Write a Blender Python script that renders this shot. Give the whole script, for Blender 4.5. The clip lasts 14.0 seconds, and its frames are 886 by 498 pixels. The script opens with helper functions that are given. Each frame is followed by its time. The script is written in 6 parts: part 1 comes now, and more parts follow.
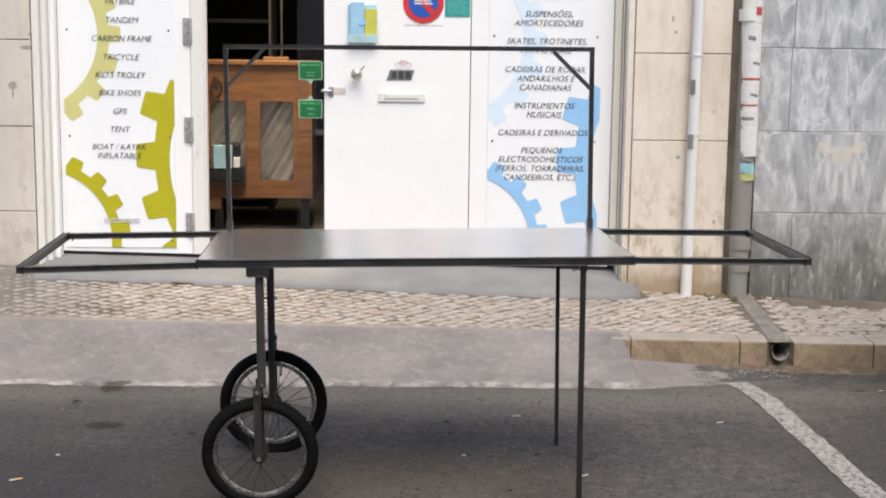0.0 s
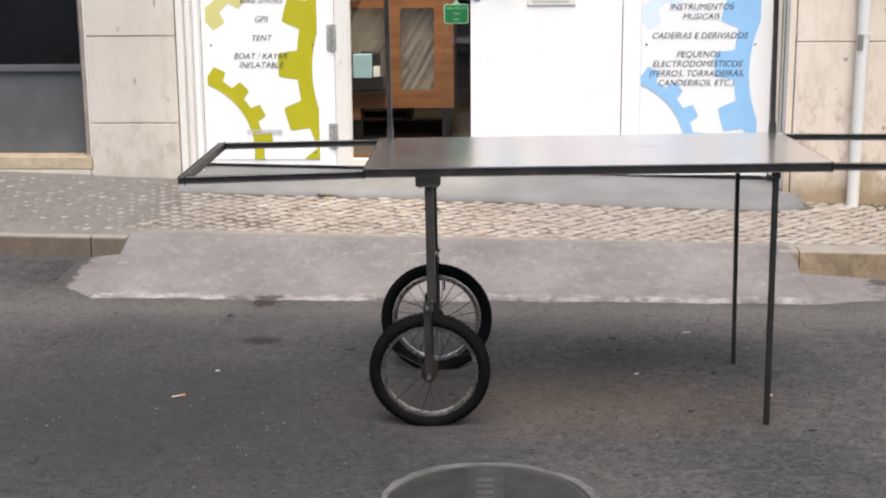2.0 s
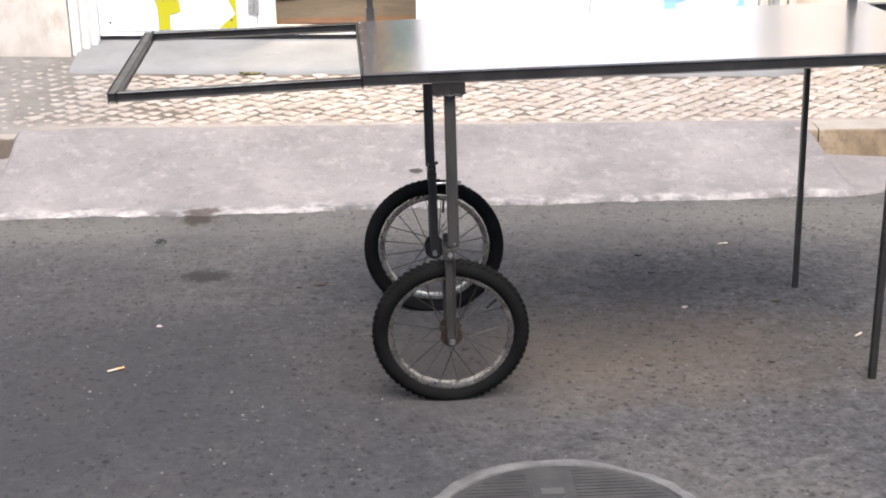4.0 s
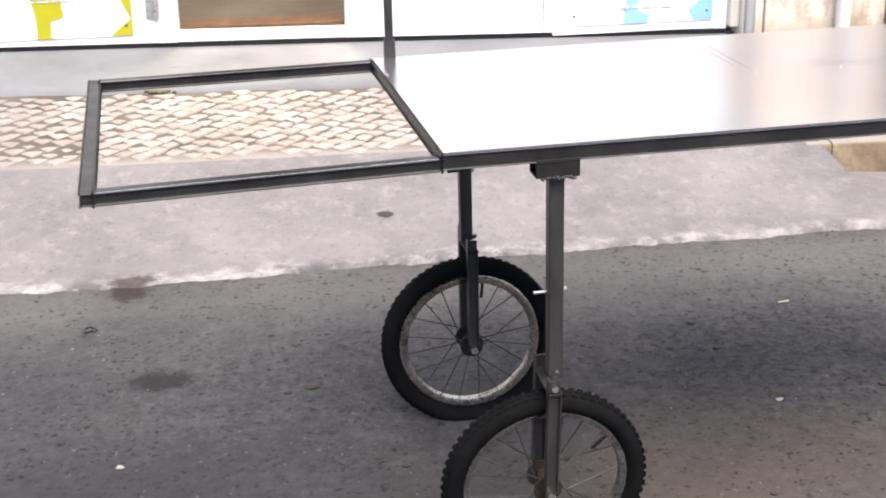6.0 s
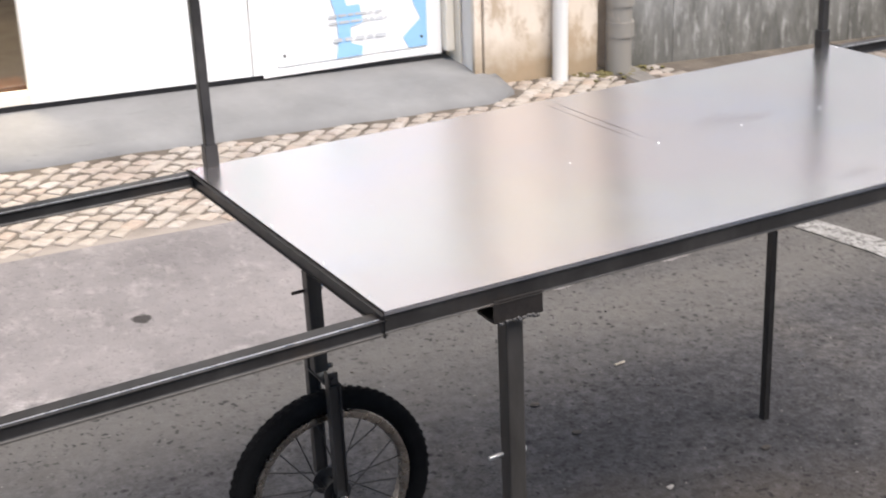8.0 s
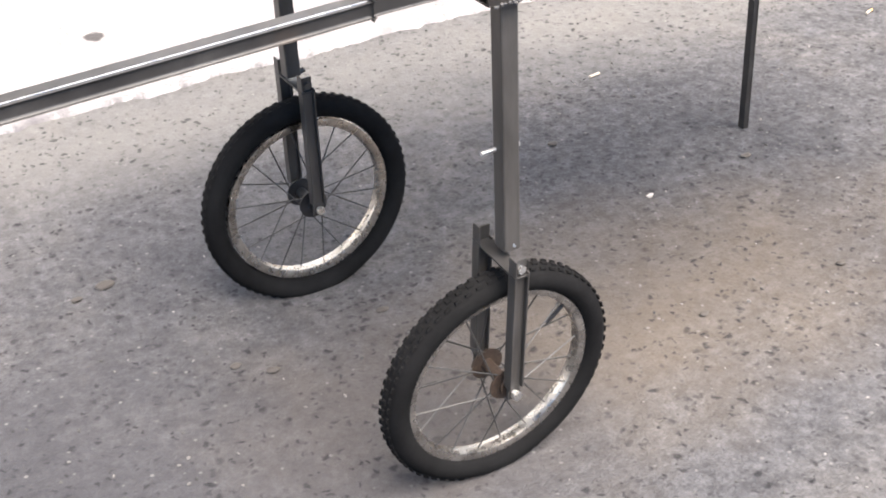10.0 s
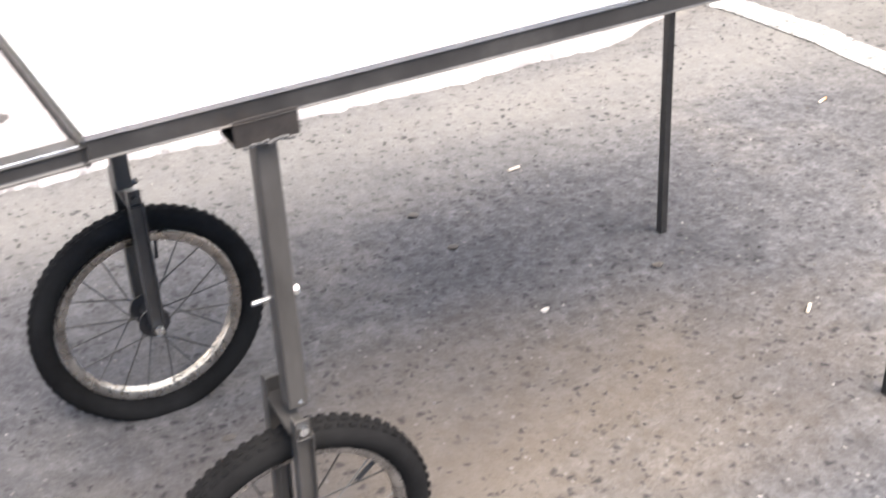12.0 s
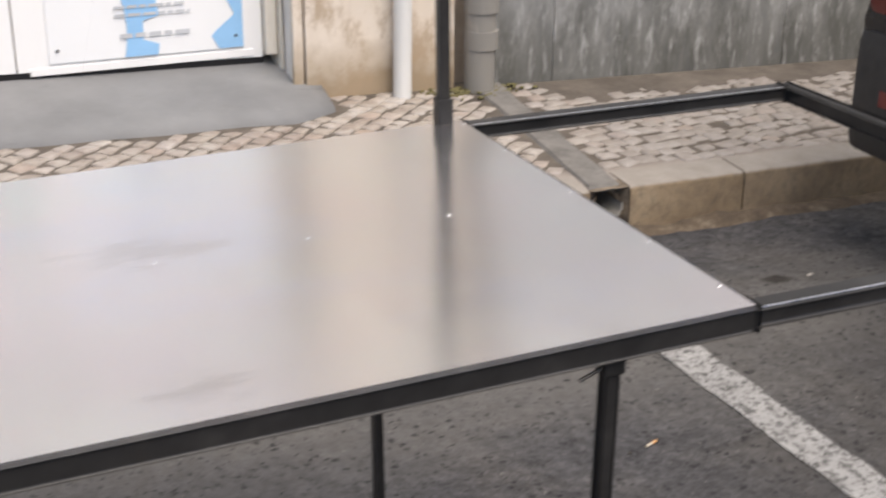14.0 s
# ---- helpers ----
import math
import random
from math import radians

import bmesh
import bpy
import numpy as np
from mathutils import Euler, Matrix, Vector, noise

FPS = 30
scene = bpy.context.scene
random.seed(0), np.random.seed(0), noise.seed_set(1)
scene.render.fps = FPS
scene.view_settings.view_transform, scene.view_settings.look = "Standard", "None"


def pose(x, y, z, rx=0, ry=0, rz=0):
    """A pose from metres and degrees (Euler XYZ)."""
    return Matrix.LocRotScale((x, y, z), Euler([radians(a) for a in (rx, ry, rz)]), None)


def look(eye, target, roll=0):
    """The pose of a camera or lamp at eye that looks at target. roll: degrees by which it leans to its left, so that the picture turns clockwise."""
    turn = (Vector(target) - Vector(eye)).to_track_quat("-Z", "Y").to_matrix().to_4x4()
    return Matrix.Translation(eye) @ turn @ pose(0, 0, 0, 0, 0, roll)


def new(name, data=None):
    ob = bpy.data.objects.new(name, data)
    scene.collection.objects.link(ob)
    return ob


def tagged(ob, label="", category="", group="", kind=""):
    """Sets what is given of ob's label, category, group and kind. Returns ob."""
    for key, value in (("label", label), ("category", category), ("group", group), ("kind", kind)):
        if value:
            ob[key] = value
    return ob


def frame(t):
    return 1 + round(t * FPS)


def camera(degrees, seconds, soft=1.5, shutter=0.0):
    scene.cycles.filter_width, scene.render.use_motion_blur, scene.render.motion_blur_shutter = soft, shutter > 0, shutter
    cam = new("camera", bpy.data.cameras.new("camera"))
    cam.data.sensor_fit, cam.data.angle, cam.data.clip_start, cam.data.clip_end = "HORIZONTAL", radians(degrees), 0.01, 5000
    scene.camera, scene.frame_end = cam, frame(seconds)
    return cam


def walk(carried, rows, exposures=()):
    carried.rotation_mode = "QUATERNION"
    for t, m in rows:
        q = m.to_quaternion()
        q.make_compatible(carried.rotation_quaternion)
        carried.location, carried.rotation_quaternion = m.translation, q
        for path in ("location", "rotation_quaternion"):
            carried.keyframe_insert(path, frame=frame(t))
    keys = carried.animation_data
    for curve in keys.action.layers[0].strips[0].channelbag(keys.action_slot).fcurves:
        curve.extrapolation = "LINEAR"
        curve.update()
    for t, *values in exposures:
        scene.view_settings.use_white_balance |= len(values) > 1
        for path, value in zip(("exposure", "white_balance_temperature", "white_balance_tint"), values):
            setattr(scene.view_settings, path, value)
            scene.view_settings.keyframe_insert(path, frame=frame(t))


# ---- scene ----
cam = camera(36.0, 14.0, soft=1.9, shutter=0.35)
PATH = [
    (0, (0.344, -0.584, 1.694), (0.417, 1.393, 1.396), 0.7),
    (0.5, (0.346, -0.58, 1.692), (0.415, 1.4, 1.418), 0.4),
    (1, (0.29, -0.576, 1.686), (0.3, 1.404, 1.405), 0.4),
    (1.5, (0.186, -0.523, 1.651), (0.124, 1.448, 1.318), -0.2),
    (2, (0.125, -0.314, 1.629), (0.033, 1.639, 1.207), -0.4),
    (2.5, (0.053, -0.029, 1.628), (-0.028, 1.91, 1.144), 0.8),
    (2.7, (0.023, 0.071, 1.633), (-0.036, 2.004, 1.122), 1.3),
    (4.8, (-0.563, 1.343, 1.626), (-0.353, 3.198, 0.909), -0.8),
    (5, (-0.601, 1.446, 1.622), (-0.363, 3.296, 0.899), -0.0),
    (5.5, (-0.676, 1.73, 1.639), (-0.477, 3.597, 0.949), -0.7),
    (6, (-0.798, 1.945, 1.636), (-0.45, 3.781, 0.922), -0.6),
    (6.5, (-0.961, 2.16, 1.655), (-0.525, 3.97, 0.926), -0.6),
    (7, (-0.992, 2.407, 1.643), (-0.507, 4.207, 0.919), -1.8),
    (7.5, (-1.022, 2.57, 1.671), (-0.339, 4.306, 0.95), -0.5),
    (8, (-1.088, 2.695, 1.681), (-0.219, 4.344, 0.957), -1.9),
    (8.5, (-1.108, 2.76, 1.645), (-0.195, 4.316, 0.782), -1.5),
    (9, (-1.117, 2.782, 1.595), (-0.238, 4.273, 0.593), -1.5),
    (9.2, (-1.122, 2.785, 1.58), (-0.252, 4.257, 0.542), -1.3),
    (11.3, (-0.942, 2.803, 1.562), (-0.148, 4.288, 0.483), -2.6),
    (11.5, (-0.848, 2.809, 1.564), (-0.086, 4.325, 0.505), -1.5),
    (12, (-0.634, 2.838, 1.574), (0.148, 4.375, 0.561), -2.3),
    (12.5, (-0.388, 2.95, 1.586), (0.47, 4.477, 0.621), -0.4),
    (13, (-0.151, 3.05, 1.569), (0.627, 4.654, 0.664), -2.1),
    (13.5, (0.098, 3.029, 1.604), (0.757, 4.728, 0.781), -1.0),
    (14, (0.314, 3.111, 1.595), (1.06, 4.802, 0.829), 0.5),
]
walk(cam, [(t, look(eye, target, roll)) for t, eye, target, roll in PATH],
     ((0, 0.31, 6660, 9), (1.5, 0.30, 6660, 9), (2, 0.44, 6660, 9.5), (2.7, 0.70, 6600, 10.5), (5, 1.17, 6450, 11.5), (5.5, 1.07, 6450, 12.0), (6.5, 1.01, 6470, 11.5), (7.5, 0.76, 6600, 11), (8, 0.76, 6600, 10.5), (8.5, 1.24, 6550, 10),
      (9, 2.02, 6650, 10), (11.5, 2.29, 6650, 10), (12, 2.34, 6650, 10.5), (12.5, 1.86, 6580, 10.5), (13, 1.24, 6600, 11.5), (13.5, 0.46, 6680, 11), (14, 0.33, 6700, 10.5)))

# ---- daylight: bright hazy sky over the street, soft light from behind the camera ----
world = bpy.data.worlds.new("sky")
scene.world = world
world.use_nodes = True
wn = world.node_tree
sky = wn.nodes.new("ShaderNodeTexSky")
sky.sky_type = 'NISHITA'
sky.sun_disc = False
sky.sun_elevation = radians(60.4)
sky.sun_rotation = radians(165)
sky.air_density = 1.0
sky.dust_density = 0.4
sky.ozone_density = 3.0
wn.nodes["Background"].inputs[1].default_value = 0.118
wn.links.new(sky.outputs[0], wn.nodes["Background"].inputs[0])

sun_data = bpy.data.lights.new("sun", 'SUN')
sun_data.energy = 4.15
sun_data.angle = radians(54)
sun_data.color = (1.0, 0.915, 0.83)
sun = new("sun", sun_data)
sun.matrix_world = look((0.8, -3.02, 5.3), (0, 0, 0))

lamp_data = bpy.data.lights.new("shop_light", 'AREA')
lamp_data.energy = 34
lamp_data.size = 0.6
lamp_data.spread = radians(105)
lamp_data.color = (1.0, 0.86, 0.66)
shop_light = new("shop_light", lamp_data)
shop_light.matrix_world = look((-0.3, 8.75, 3.05), (-0.5, 9.15, 0.8))


# ---- materials ----
class Mat:
    """A small builder for node materials laid out in world metres."""

    def __init__(self, name, rough=0.6, metal=0.0):
        self.m = bpy.data.materials.new(name)
        self.m.use_nodes = True
        self.t = self.m.node_tree
        self.b = self.t.nodes["Principled BSDF"]
        self.b.inputs["Roughness"].default_value = rough
        self.b.inputs["Metallic"].default_value = metal
        self.pos = self.t.nodes.new("ShaderNodeNewGeometry").outputs["Position"]

    def link(self, a, b):
        self.t.links.new(a, b)

    def stretched(self, sx, sy, sz):
        n = self.t.nodes.new("ShaderNodeMapping")
        n.inputs["Scale"].default_value = (sx, sy, sz)
        self.link(self.pos, n.inputs["Vector"])
        return n.outputs[0]

    def noise(self, scale, detail=4.0, rough=0.6, vec=None):
        n = self.t.nodes.new("ShaderNodeTexNoise")
        n.inputs["Scale"].default_value = scale
        n.inputs["Detail"].default_value = detail
        n.inputs["Roughness"].default_value = rough
        self.link(vec or self.pos, n.inputs["Vector"])
        return n.outputs["Fac"]

    def cells(self, scale, feature='F1', out="Color", vec=None):
        n = self.t.nodes.new("ShaderNodeTexVoronoi")
        n.feature = feature
        n.inputs["Scale"].default_value = scale
        self.link(vec or self.pos, n.inputs["Vector"])
        return n.outputs[out]

    def ramp(self, fac, stops):
        n = self.t.nodes.new("ShaderNodeValToRGB")
        while len(n.color_ramp.elements) < len(stops):
            n.color_ramp.elements.new(0.5)
        for e, (p, c) in zip(n.color_ramp.elements, stops):
            e.position = p
            e.color = (*c, 1) if not isinstance(c, (int, float)) else (c, c, c, 1)
        self.link(fac, n.inputs[0])
        return n.outputs[0]

    def mix(self, fac, a, b, kind='MIX'):
        n = self.t.nodes.new("ShaderNodeMix")
        n.data_type = 'RGBA'
        n.blend_type = kind
        for sock, v in ((n.inputs[0], fac), (n.inputs[6], a), (n.inputs[7], b)):
            if isinstance(v, tuple):
                sock.default_value = (*v, 1)
            elif isinstance(v, (int, float)):
                sock.default_value = v
            else:
                self.link(v, sock)
        return n.outputs[2]

    def math(self, op, a, b=0.0):
        n = self.t.nodes.new("ShaderNodeMath")
        n.operation = op
        for sock, v in zip(n.inputs, (a, b)):
            if isinstance(v, (int, float)):
                sock.default_value = v
            else:
                self.link(v, sock)
        return n.outputs[0]

    def rand(self):
        return self.t.nodes.new("ShaderNodeObjectInfo").outputs["Random"]

    def island(self):
        return self.t.nodes.new("ShaderNodeNewGeometry").outputs["Random Per Island"]

    def axis(self, k):
        n = self.t.nodes.new("ShaderNodeSeparateXYZ")
        self.link(self.pos, n.inputs[0])
        return n.outputs[k]

    def near(self, x, y, sx, sy):
        """Distance from a spot on the ground, in spot radii."""
        n = self.t.nodes.new("ShaderNodeMapping")
        n.inputs["Location"].default_value = (-x / sx, -y / sy, 0)
        n.inputs["Scale"].default_value = (1 / sx, 1 / sy, 0)
        self.link(self.pos, n.inputs["Vector"])
        d = self.t.nodes.new("ShaderNodeVectorMath")
        d.operation = 'LENGTH'
        self.link(n.outputs[0], d.inputs[0])
        return d.outputs["Value"]

    def bump(self, height, strength=0.3, dist=0.005):
        n = self.t.nodes.new("ShaderNodeBump")
        n.inputs["Strength"].default_value = strength
        n.inputs["Distance"].default_value = dist
        self.link(height, n.inputs["Height"])
        self.link(n.outputs[0], self.b.inputs["Normal"])

    def color(self, c):
        if isinstance(c, tuple):
            self.b.inputs["Base Color"].default_value = (*c, 1)
        else:
            self.link(c, self.b.inputs["Base Color"])
        return self

    def roughness(self, r):
        self.link(r, self.b.inputs["Roughness"])


def plain(name, c, rough=0.5, metal=0.0, vary=0.15, scale=9.0, bump=0.1, grain=140.0):
    """One paint or metal with soft mottling and fine grain."""
    k = Mat(name, rough, metal)
    lo = tuple(v * (1 - vary) for v in c)
    hi = tuple(min(1, v * (1 + vary)) for v in c)
    base = k.ramp(k.noise(scale, 5), [(0.3, lo), (0.7, hi)])
    k.color(k.mix(0.25, base, k.ramp(k.noise(grain, 2), [(0.3, lo), (0.7, hi)])))
    k.roughness(k.ramp(k.noise(scale * 3, 4), [(0.3, max(0.02, rough - 0.08)), (0.7, min(1, rough + 0.08))]))
    if bump:
        k.bump(k.noise(grain, 3), bump, 0.002)
    return k.m


# asphalt: mottled binder, dark pits, pale chips, worn pale tracks, brown dust, oily stains
k = Mat("asphalt", 0.9)
k.b.inputs["Specular IOR Level"].default_value = 0.25
patch = k.ramp(k.noise(0.75, 6, 0.62), [(0.32, (0.0440, 0.0433, 0.0462)), (0.5, (0.0710, 0.0687, 0.0699)), (0.68, (0.1060, 0.1006, 0.0955))])
mottle = k.ramp(k.noise(40, 6, 0.78), [(0.34, 0.60), (0.5, 0.94), (0.64, 1.26)])
coarse = k.ramp(k.noise(17, 4, 0.6), [(0.35, 0.78), (0.65, 1.22)])
# stones of the worn surface, each of its own tone
stone = k.ramp(k.cells(72), [(0.0, 0.78), (0.35, 0.95), (0.7, 1.05), (1.0, 1.22)])
col = k.mix(1.0, k.mix(1.0, patch, mottle, 'MULTIPLY'), coarse, 'MULTIPLY')
fine = k.ramp(k.noise(150, 3, 0.7), [(0.3, 0.55), (0.5, 1.0), (0.7, 1.5)])
col = k.mix(0.45, col, k.mix(1.0, col, fine, 'MULTIPLY'))
col = k.mix(0.7, col, k.mix(1.0, col, stone, 'MULTIPLY'))
dust = k.ramp(k.noise(1.5, 6, 0.7), [(0.50, 0.0), (0.78, 0.32)])
col = k.mix(dust, col, (0.1000, 0.0816, 0.0650))
wob = k.mix(0.45, k.noise(13, 6, 0.7), k.noise(30, 7, 0.8))
wide = k.noise(2.5, 5)
d = k.math('MULTIPLY', k.math('ADD', k.near(0.35, 4.55, 0.95, 0.42), k.math('MULTIPLY', wide, 1.2)), 0.5)
col = k.mix(k.ramp(d, [(0.3, 0.66), (0.85, 0.0)]), col, (0.1100, 0.0835, 0.0560))
# cement dust washed down from the ramp, and a darker tract
band = k.math('ADD', k.math('ABSOLUTE', k.math('SUBTRACT', k.axis(1), 5.85)), k.math('MULTIPLY', k.noise(1.7, 6, 0.65), 0.9))
col = k.mix(k.ramp(band, [(0.45, 0.55), (0.95, 0.0)]), col, (0.1550, 0.1454, 0.1330))
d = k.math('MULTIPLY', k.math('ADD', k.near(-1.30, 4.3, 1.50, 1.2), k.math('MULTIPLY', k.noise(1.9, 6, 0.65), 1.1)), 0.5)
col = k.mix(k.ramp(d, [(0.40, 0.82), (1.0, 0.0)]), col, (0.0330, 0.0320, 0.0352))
# brownish tract by the parked car, with the car's shade painted in
d = k.math('MULTIPLY', k.math('ADD', k.near(2.85, 4.5, 1.05, 1.3), k.math('MULTIPLY', k.noise(2.3, 6, 0.65), 1.1)), 0.5)
col = k.mix(k.ramp(d, [(0.45, 0.7), (0.9, 0.0)]), col, (0.0400, 0.0375, 0.0340))
d = k.math('MULTIPLY', k.math('ADD', k.near(2.02, 6.42, 0.62, 0.30), k.math('MULTIPLY', k.noise(5.5, 7, 0.75), 1.5)), 0.5)
col = k.mix(k.ramp(d, [(0.55, 0.75), (0.80, 0.0)]), col, (0.2050, 0.1842, 0.1576))
# pits: small irregular holes, elongated and clustered
warp = k.t.nodes.new("ShaderNodeVectorMath")
warp.operation = 'MULTIPLY_ADD'
ripple = k.t.nodes.new("ShaderNodeTexNoise")
ripple.inputs["Scale"].default_value = 55
k.link(k.pos, ripple.inputs["Vector"])
k.link(ripple.outputs["Color"], warp.inputs[0])
warp.inputs[1].default_value = (0.030, 0.030, 0.0)
k.link(k.pos, warp.inputs[2])
for scale, share, lo_, hi_, depth in ((36, 0.37, 0.14, 0.36, 0.80), (64, 0.39, 0.16, 0.40, 0.80)):
    where = k.ramp(k.noise(4.5 if scale < 50 else 6, 3), [(0.36, 0.35), (0.54, 1.0)])
    pit = k.math('MULTIPLY', k.ramp(k.cells(scale, 'F1', "Color", warp.outputs[0]), [(share, 1.0), (share + 0.03, 0.0)]), k.ramp(k.cells(scale, 'F1', "Distance", warp.outputs[0]), [(lo_, 1.0), (hi_, 0.0)]))
    col = k.mix(k.math('MULTIPLY', k.math('MULTIPLY', pit, where), depth), col, (0.0095, 0.0092, 0.0098))
pale = k.math('MULTIPLY', k.ramp(k.cells(80), [(0.84, 0.0), (0.90, 1.0)]), k.ramp(k.cells(80, 'F1', "Distance"), [(0.18, 1.0), (0.40, 0.0)]))
col = k.mix(k.math('MULTIPLY', pale, 0.6), col, (0.165, 0.157, 0.147))
for sx, sy, rx, ry, tone in ((-1.030, 5.985, 0.088, 0.100, (0.030, 0.0215, 0.018)), (-0.932, 5.335, 0.112, 0.088, (0.0175, 0.0165, 0.0165)), (2.719, 6.114, 0.07, 0.05, (0.020, 0.017, 0.013))):
    d = k.math('MULTIPLY', k.math('ADD', k.near(sx, sy, rx, ry), k.math('MULTIPLY', wob, 2.6)), 0.4)
    spot = k.math('MULTIPLY', k.ramp(d, [(0.72, 0.92), (0.88, 0.0)]), k.ramp(k.noise(60, 5, 0.75), [(0.30, 1.0), (0.70, 0.78)]))
    col = k.mix(spot, col, tone)
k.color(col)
k.bump(k.mix(0.6, k.noise(46, 5, 0.7), k.noise(120, 3, 0.7)), 0.75, 0.012)
ASPHALT = k.m

# smooth trowelled cement of the ramp in the road
k = Mat("ramp_cement", 0.85)
col = k.ramp(k.noise(2.2, 7, 0.68), [(0.25, (0.120, 0.110, 0.110)), (0.5, (0.185, 0.170, 0.168)), (0.75, (0.248, 0.226, 0.221))])
col = k.mix(k.ramp(k.noise(16, 6, 0.75), [(0.52, 0.0), (0.72, 0.6)]), col, (0.310, 0.284, 0.275))
col = k.mix(k.ramp(k.noise(26, 6, 0.75), [(0.30, 0.55), (0.44, 0.0)]), col, (0.085, 0.07744, 0.078))
col = k.mix(k.ramp(k.noise(95, 3), [(0.3, 0.6), (0.40, 0.0)]), col, (0.055, 0.05034, 0.050))
edge = k.math('SUBTRACT', k.math('ADD', k.axis(1), k.math('MULTIPLY', k.noise(6, 7, 0.78), 0.36)), 6.215)
lipmask = k.math('MULTIPLY', k.ramp(k.math('MULTIPLY', edge, 6.0), [(0.0, 0.85), (0.5, 0.0)]), k.ramp(k.noise(8, 7, 0.75), [(0.44, 0.0), (0.60, 0.95)]))
col = k.mix(lipmask, col, (0.41, 0.378, 0.362))
lost = k.math('MULTIPLY', k.ramp(k.math('MULTIPLY', edge, 4.0), [(0.0, 1.0), (0.55, 0.0)]), k.ramp(k.noise(3.1, 7, 0.75), [(0.50, 0.0), (0.60, 0.85)]))
col = k.mix(lost, col, (0.075, 0.0697, 0.071))
# crumbled away to bare asphalt towards both ends
ends = k.math('MAXIMUM', k.math('MULTIPLY', k.math('SUBTRACT', -2.0, k.axis(0)), 5.0), k.math('MULTIPLY', k.math('SUBTRACT', k.axis(0), 1.85), 1.6))
ends = k.math('ADD', ends, k.math('MULTIPLY', k.math('SUBTRACT', k.noise(7.5, 7, 0.75), 0.5), 2.4))
col = k.mix(k.ramp(ends, [(0.22, 0.0), (0.50, 0.95)]), col, (0.047, 0.0445, 0.044))
d = k.math('MULTIPLY', k.math('ADD', k.near(-0.160, 6.372, 0.040, 0.030), k.math('MULTIPLY', k.noise(40, 4), 0.9)), 0.5)
col = k.mix(k.ramp(d, [(0.52, 0.95), (0.66, 0.0)]), col, (0.022, 0.01936, 0.018))
d = k.math('MULTIPLY', k.math('ADD', k.near(-1.02, 6.045, 0.085, 0.062), k.math('MULTIPLY', k.noise(26, 6, 0.75), 1.9)), 0.4)
col = k.mix(k.ramp(d, [(0.60, 0.85), (0.78, 0.0)]), col, (0.048, 0.035, 0.030))
k.color(col)
k.bump(k.noise(30, 7, 0.75), 0.6, 0.008)
RAMP = k.m

# blue-grey smooth cement of the doorstep
k = Mat("step_cement", 0.75)
col = k.ramp(k.noise(3.0, 6, 0.6), [(0.3, (0.144, 0.144, 0.144)), (0.7, (0.209, 0.208, 0.206))])
col = k.mix(k.ramp(k.noise(20, 5, 0.7), [(0.6, 0.0), (0.8, 0.4)]), col, (0.289, 0.282, 0.267))
k.color(col)
col = k.mix(k.ramp(k.noise(8, 6, 0.75, k.stretched(0.5, 2.2, 1)), [(0.60, 0.0), (0.70, 0.6)]), col, (0.075, 0.075, 0.075))
k.color(col)
k.bump(k.noise(45, 5), 0.25, 0.004)
STEP = k.m

# sandy joints of the pavement
k = Mat("sandy_joint", 0.95)
col = k.ramp(k.noise(6, 6, 0.7), [(0.3, (0.060, 0.049, 0.038)), (0.6, (0.124, 0.103, 0.083)), (0.8, (0.22, 0.190, 0.158))])
strip = k.math('ADD', k.axis(1), k.math('MULTIPLY', k.noise(8, 6, 0.75), 0.12))
col = k.mix(k.ramp(k.math('SUBTRACT', strip, 6.2), [(0.68, 0.85), (0.76, 0.0)]), col, (0.29, 0.255, 0.225))
west = k.math('ADD', k.axis(0), k.math('MULTIPLY', k.noise(2.5, 5), 1.2))
col = k.mix(k.ramp(k.math('MULTIPLY', k.math('ADD', west, 2.0), 0.5), [(0.30, 0.9), (0.62, 0.0)]), col, k.ramp(k.noise(13, 7, 0.75), [(0.3, (0.122, 0.112, 0.103)), (0.7, (0.195, 0.183, 0.171))]))
k.color(col)
k.bump(k.noise(160, 4), 0.5, 0.004)
SAND = k.m

# cream limestone setts, each of its own shade
def sett_mat(name, island):
    k = Mat(name, 0.62)
    r = k.island() if island else k.rand()
    col = k.ramp(r, [(0.0, (0.314, 0.273, 0.229)), (0.25, (0.356, 0.315, 0.266)), (0.55, (0.390, 0.350, 0.305)), (0.8, (0.419, 0.384, 0.343)), (0.93, (0.381, 0.308, 0.250)), (1.0, (0.449, 0.417, 0.382))])
    col = k.mix(k.ramp(k.noise(22, 6, 0.75), [(0.42, 0.0), (0.70, 0.7)]), col, (0.193, 0.151, 0.120))
    col = k.mix(k.ramp(k.noise(3.2, 5, 0.7), [(0.48, 0.0), (0.66, 0.55)]), col, (0.234, 0.175, 0.140))
    col = k.mix(k.ramp(k.noise(0.8, 4), [(0.45, 0.0), (0.7, 0.4)]), col, (0.253, 0.230, 0.213))
    far = k.math('SUBTRACT', k.math('SUBTRACT', 0.4, k.axis(0)), k.math('MULTIPLY', k.noise(2.2, 5), 1.6))
    col = k.mix(k.ramp(k.math('MULTIPLY', far, 0.4), [(0.30, 0.0), (0.62, 0.38)]), col, (0.215, 0.200, 0.188))
    east = k.math('ADD', k.axis(0), k.math('MULTIPLY', k.noise(5, 5), 0.5))
    col = k.mix(k.ramp(k.math('MULTIPLY', east, 0.3), [(0.75, 0.0), (0.90, 0.40)]), col, (0.190, 0.176, 0.164))
    k.color(col)
    k.bump(k.noise(60, 5), 0.4, 0.004)
    return k.m


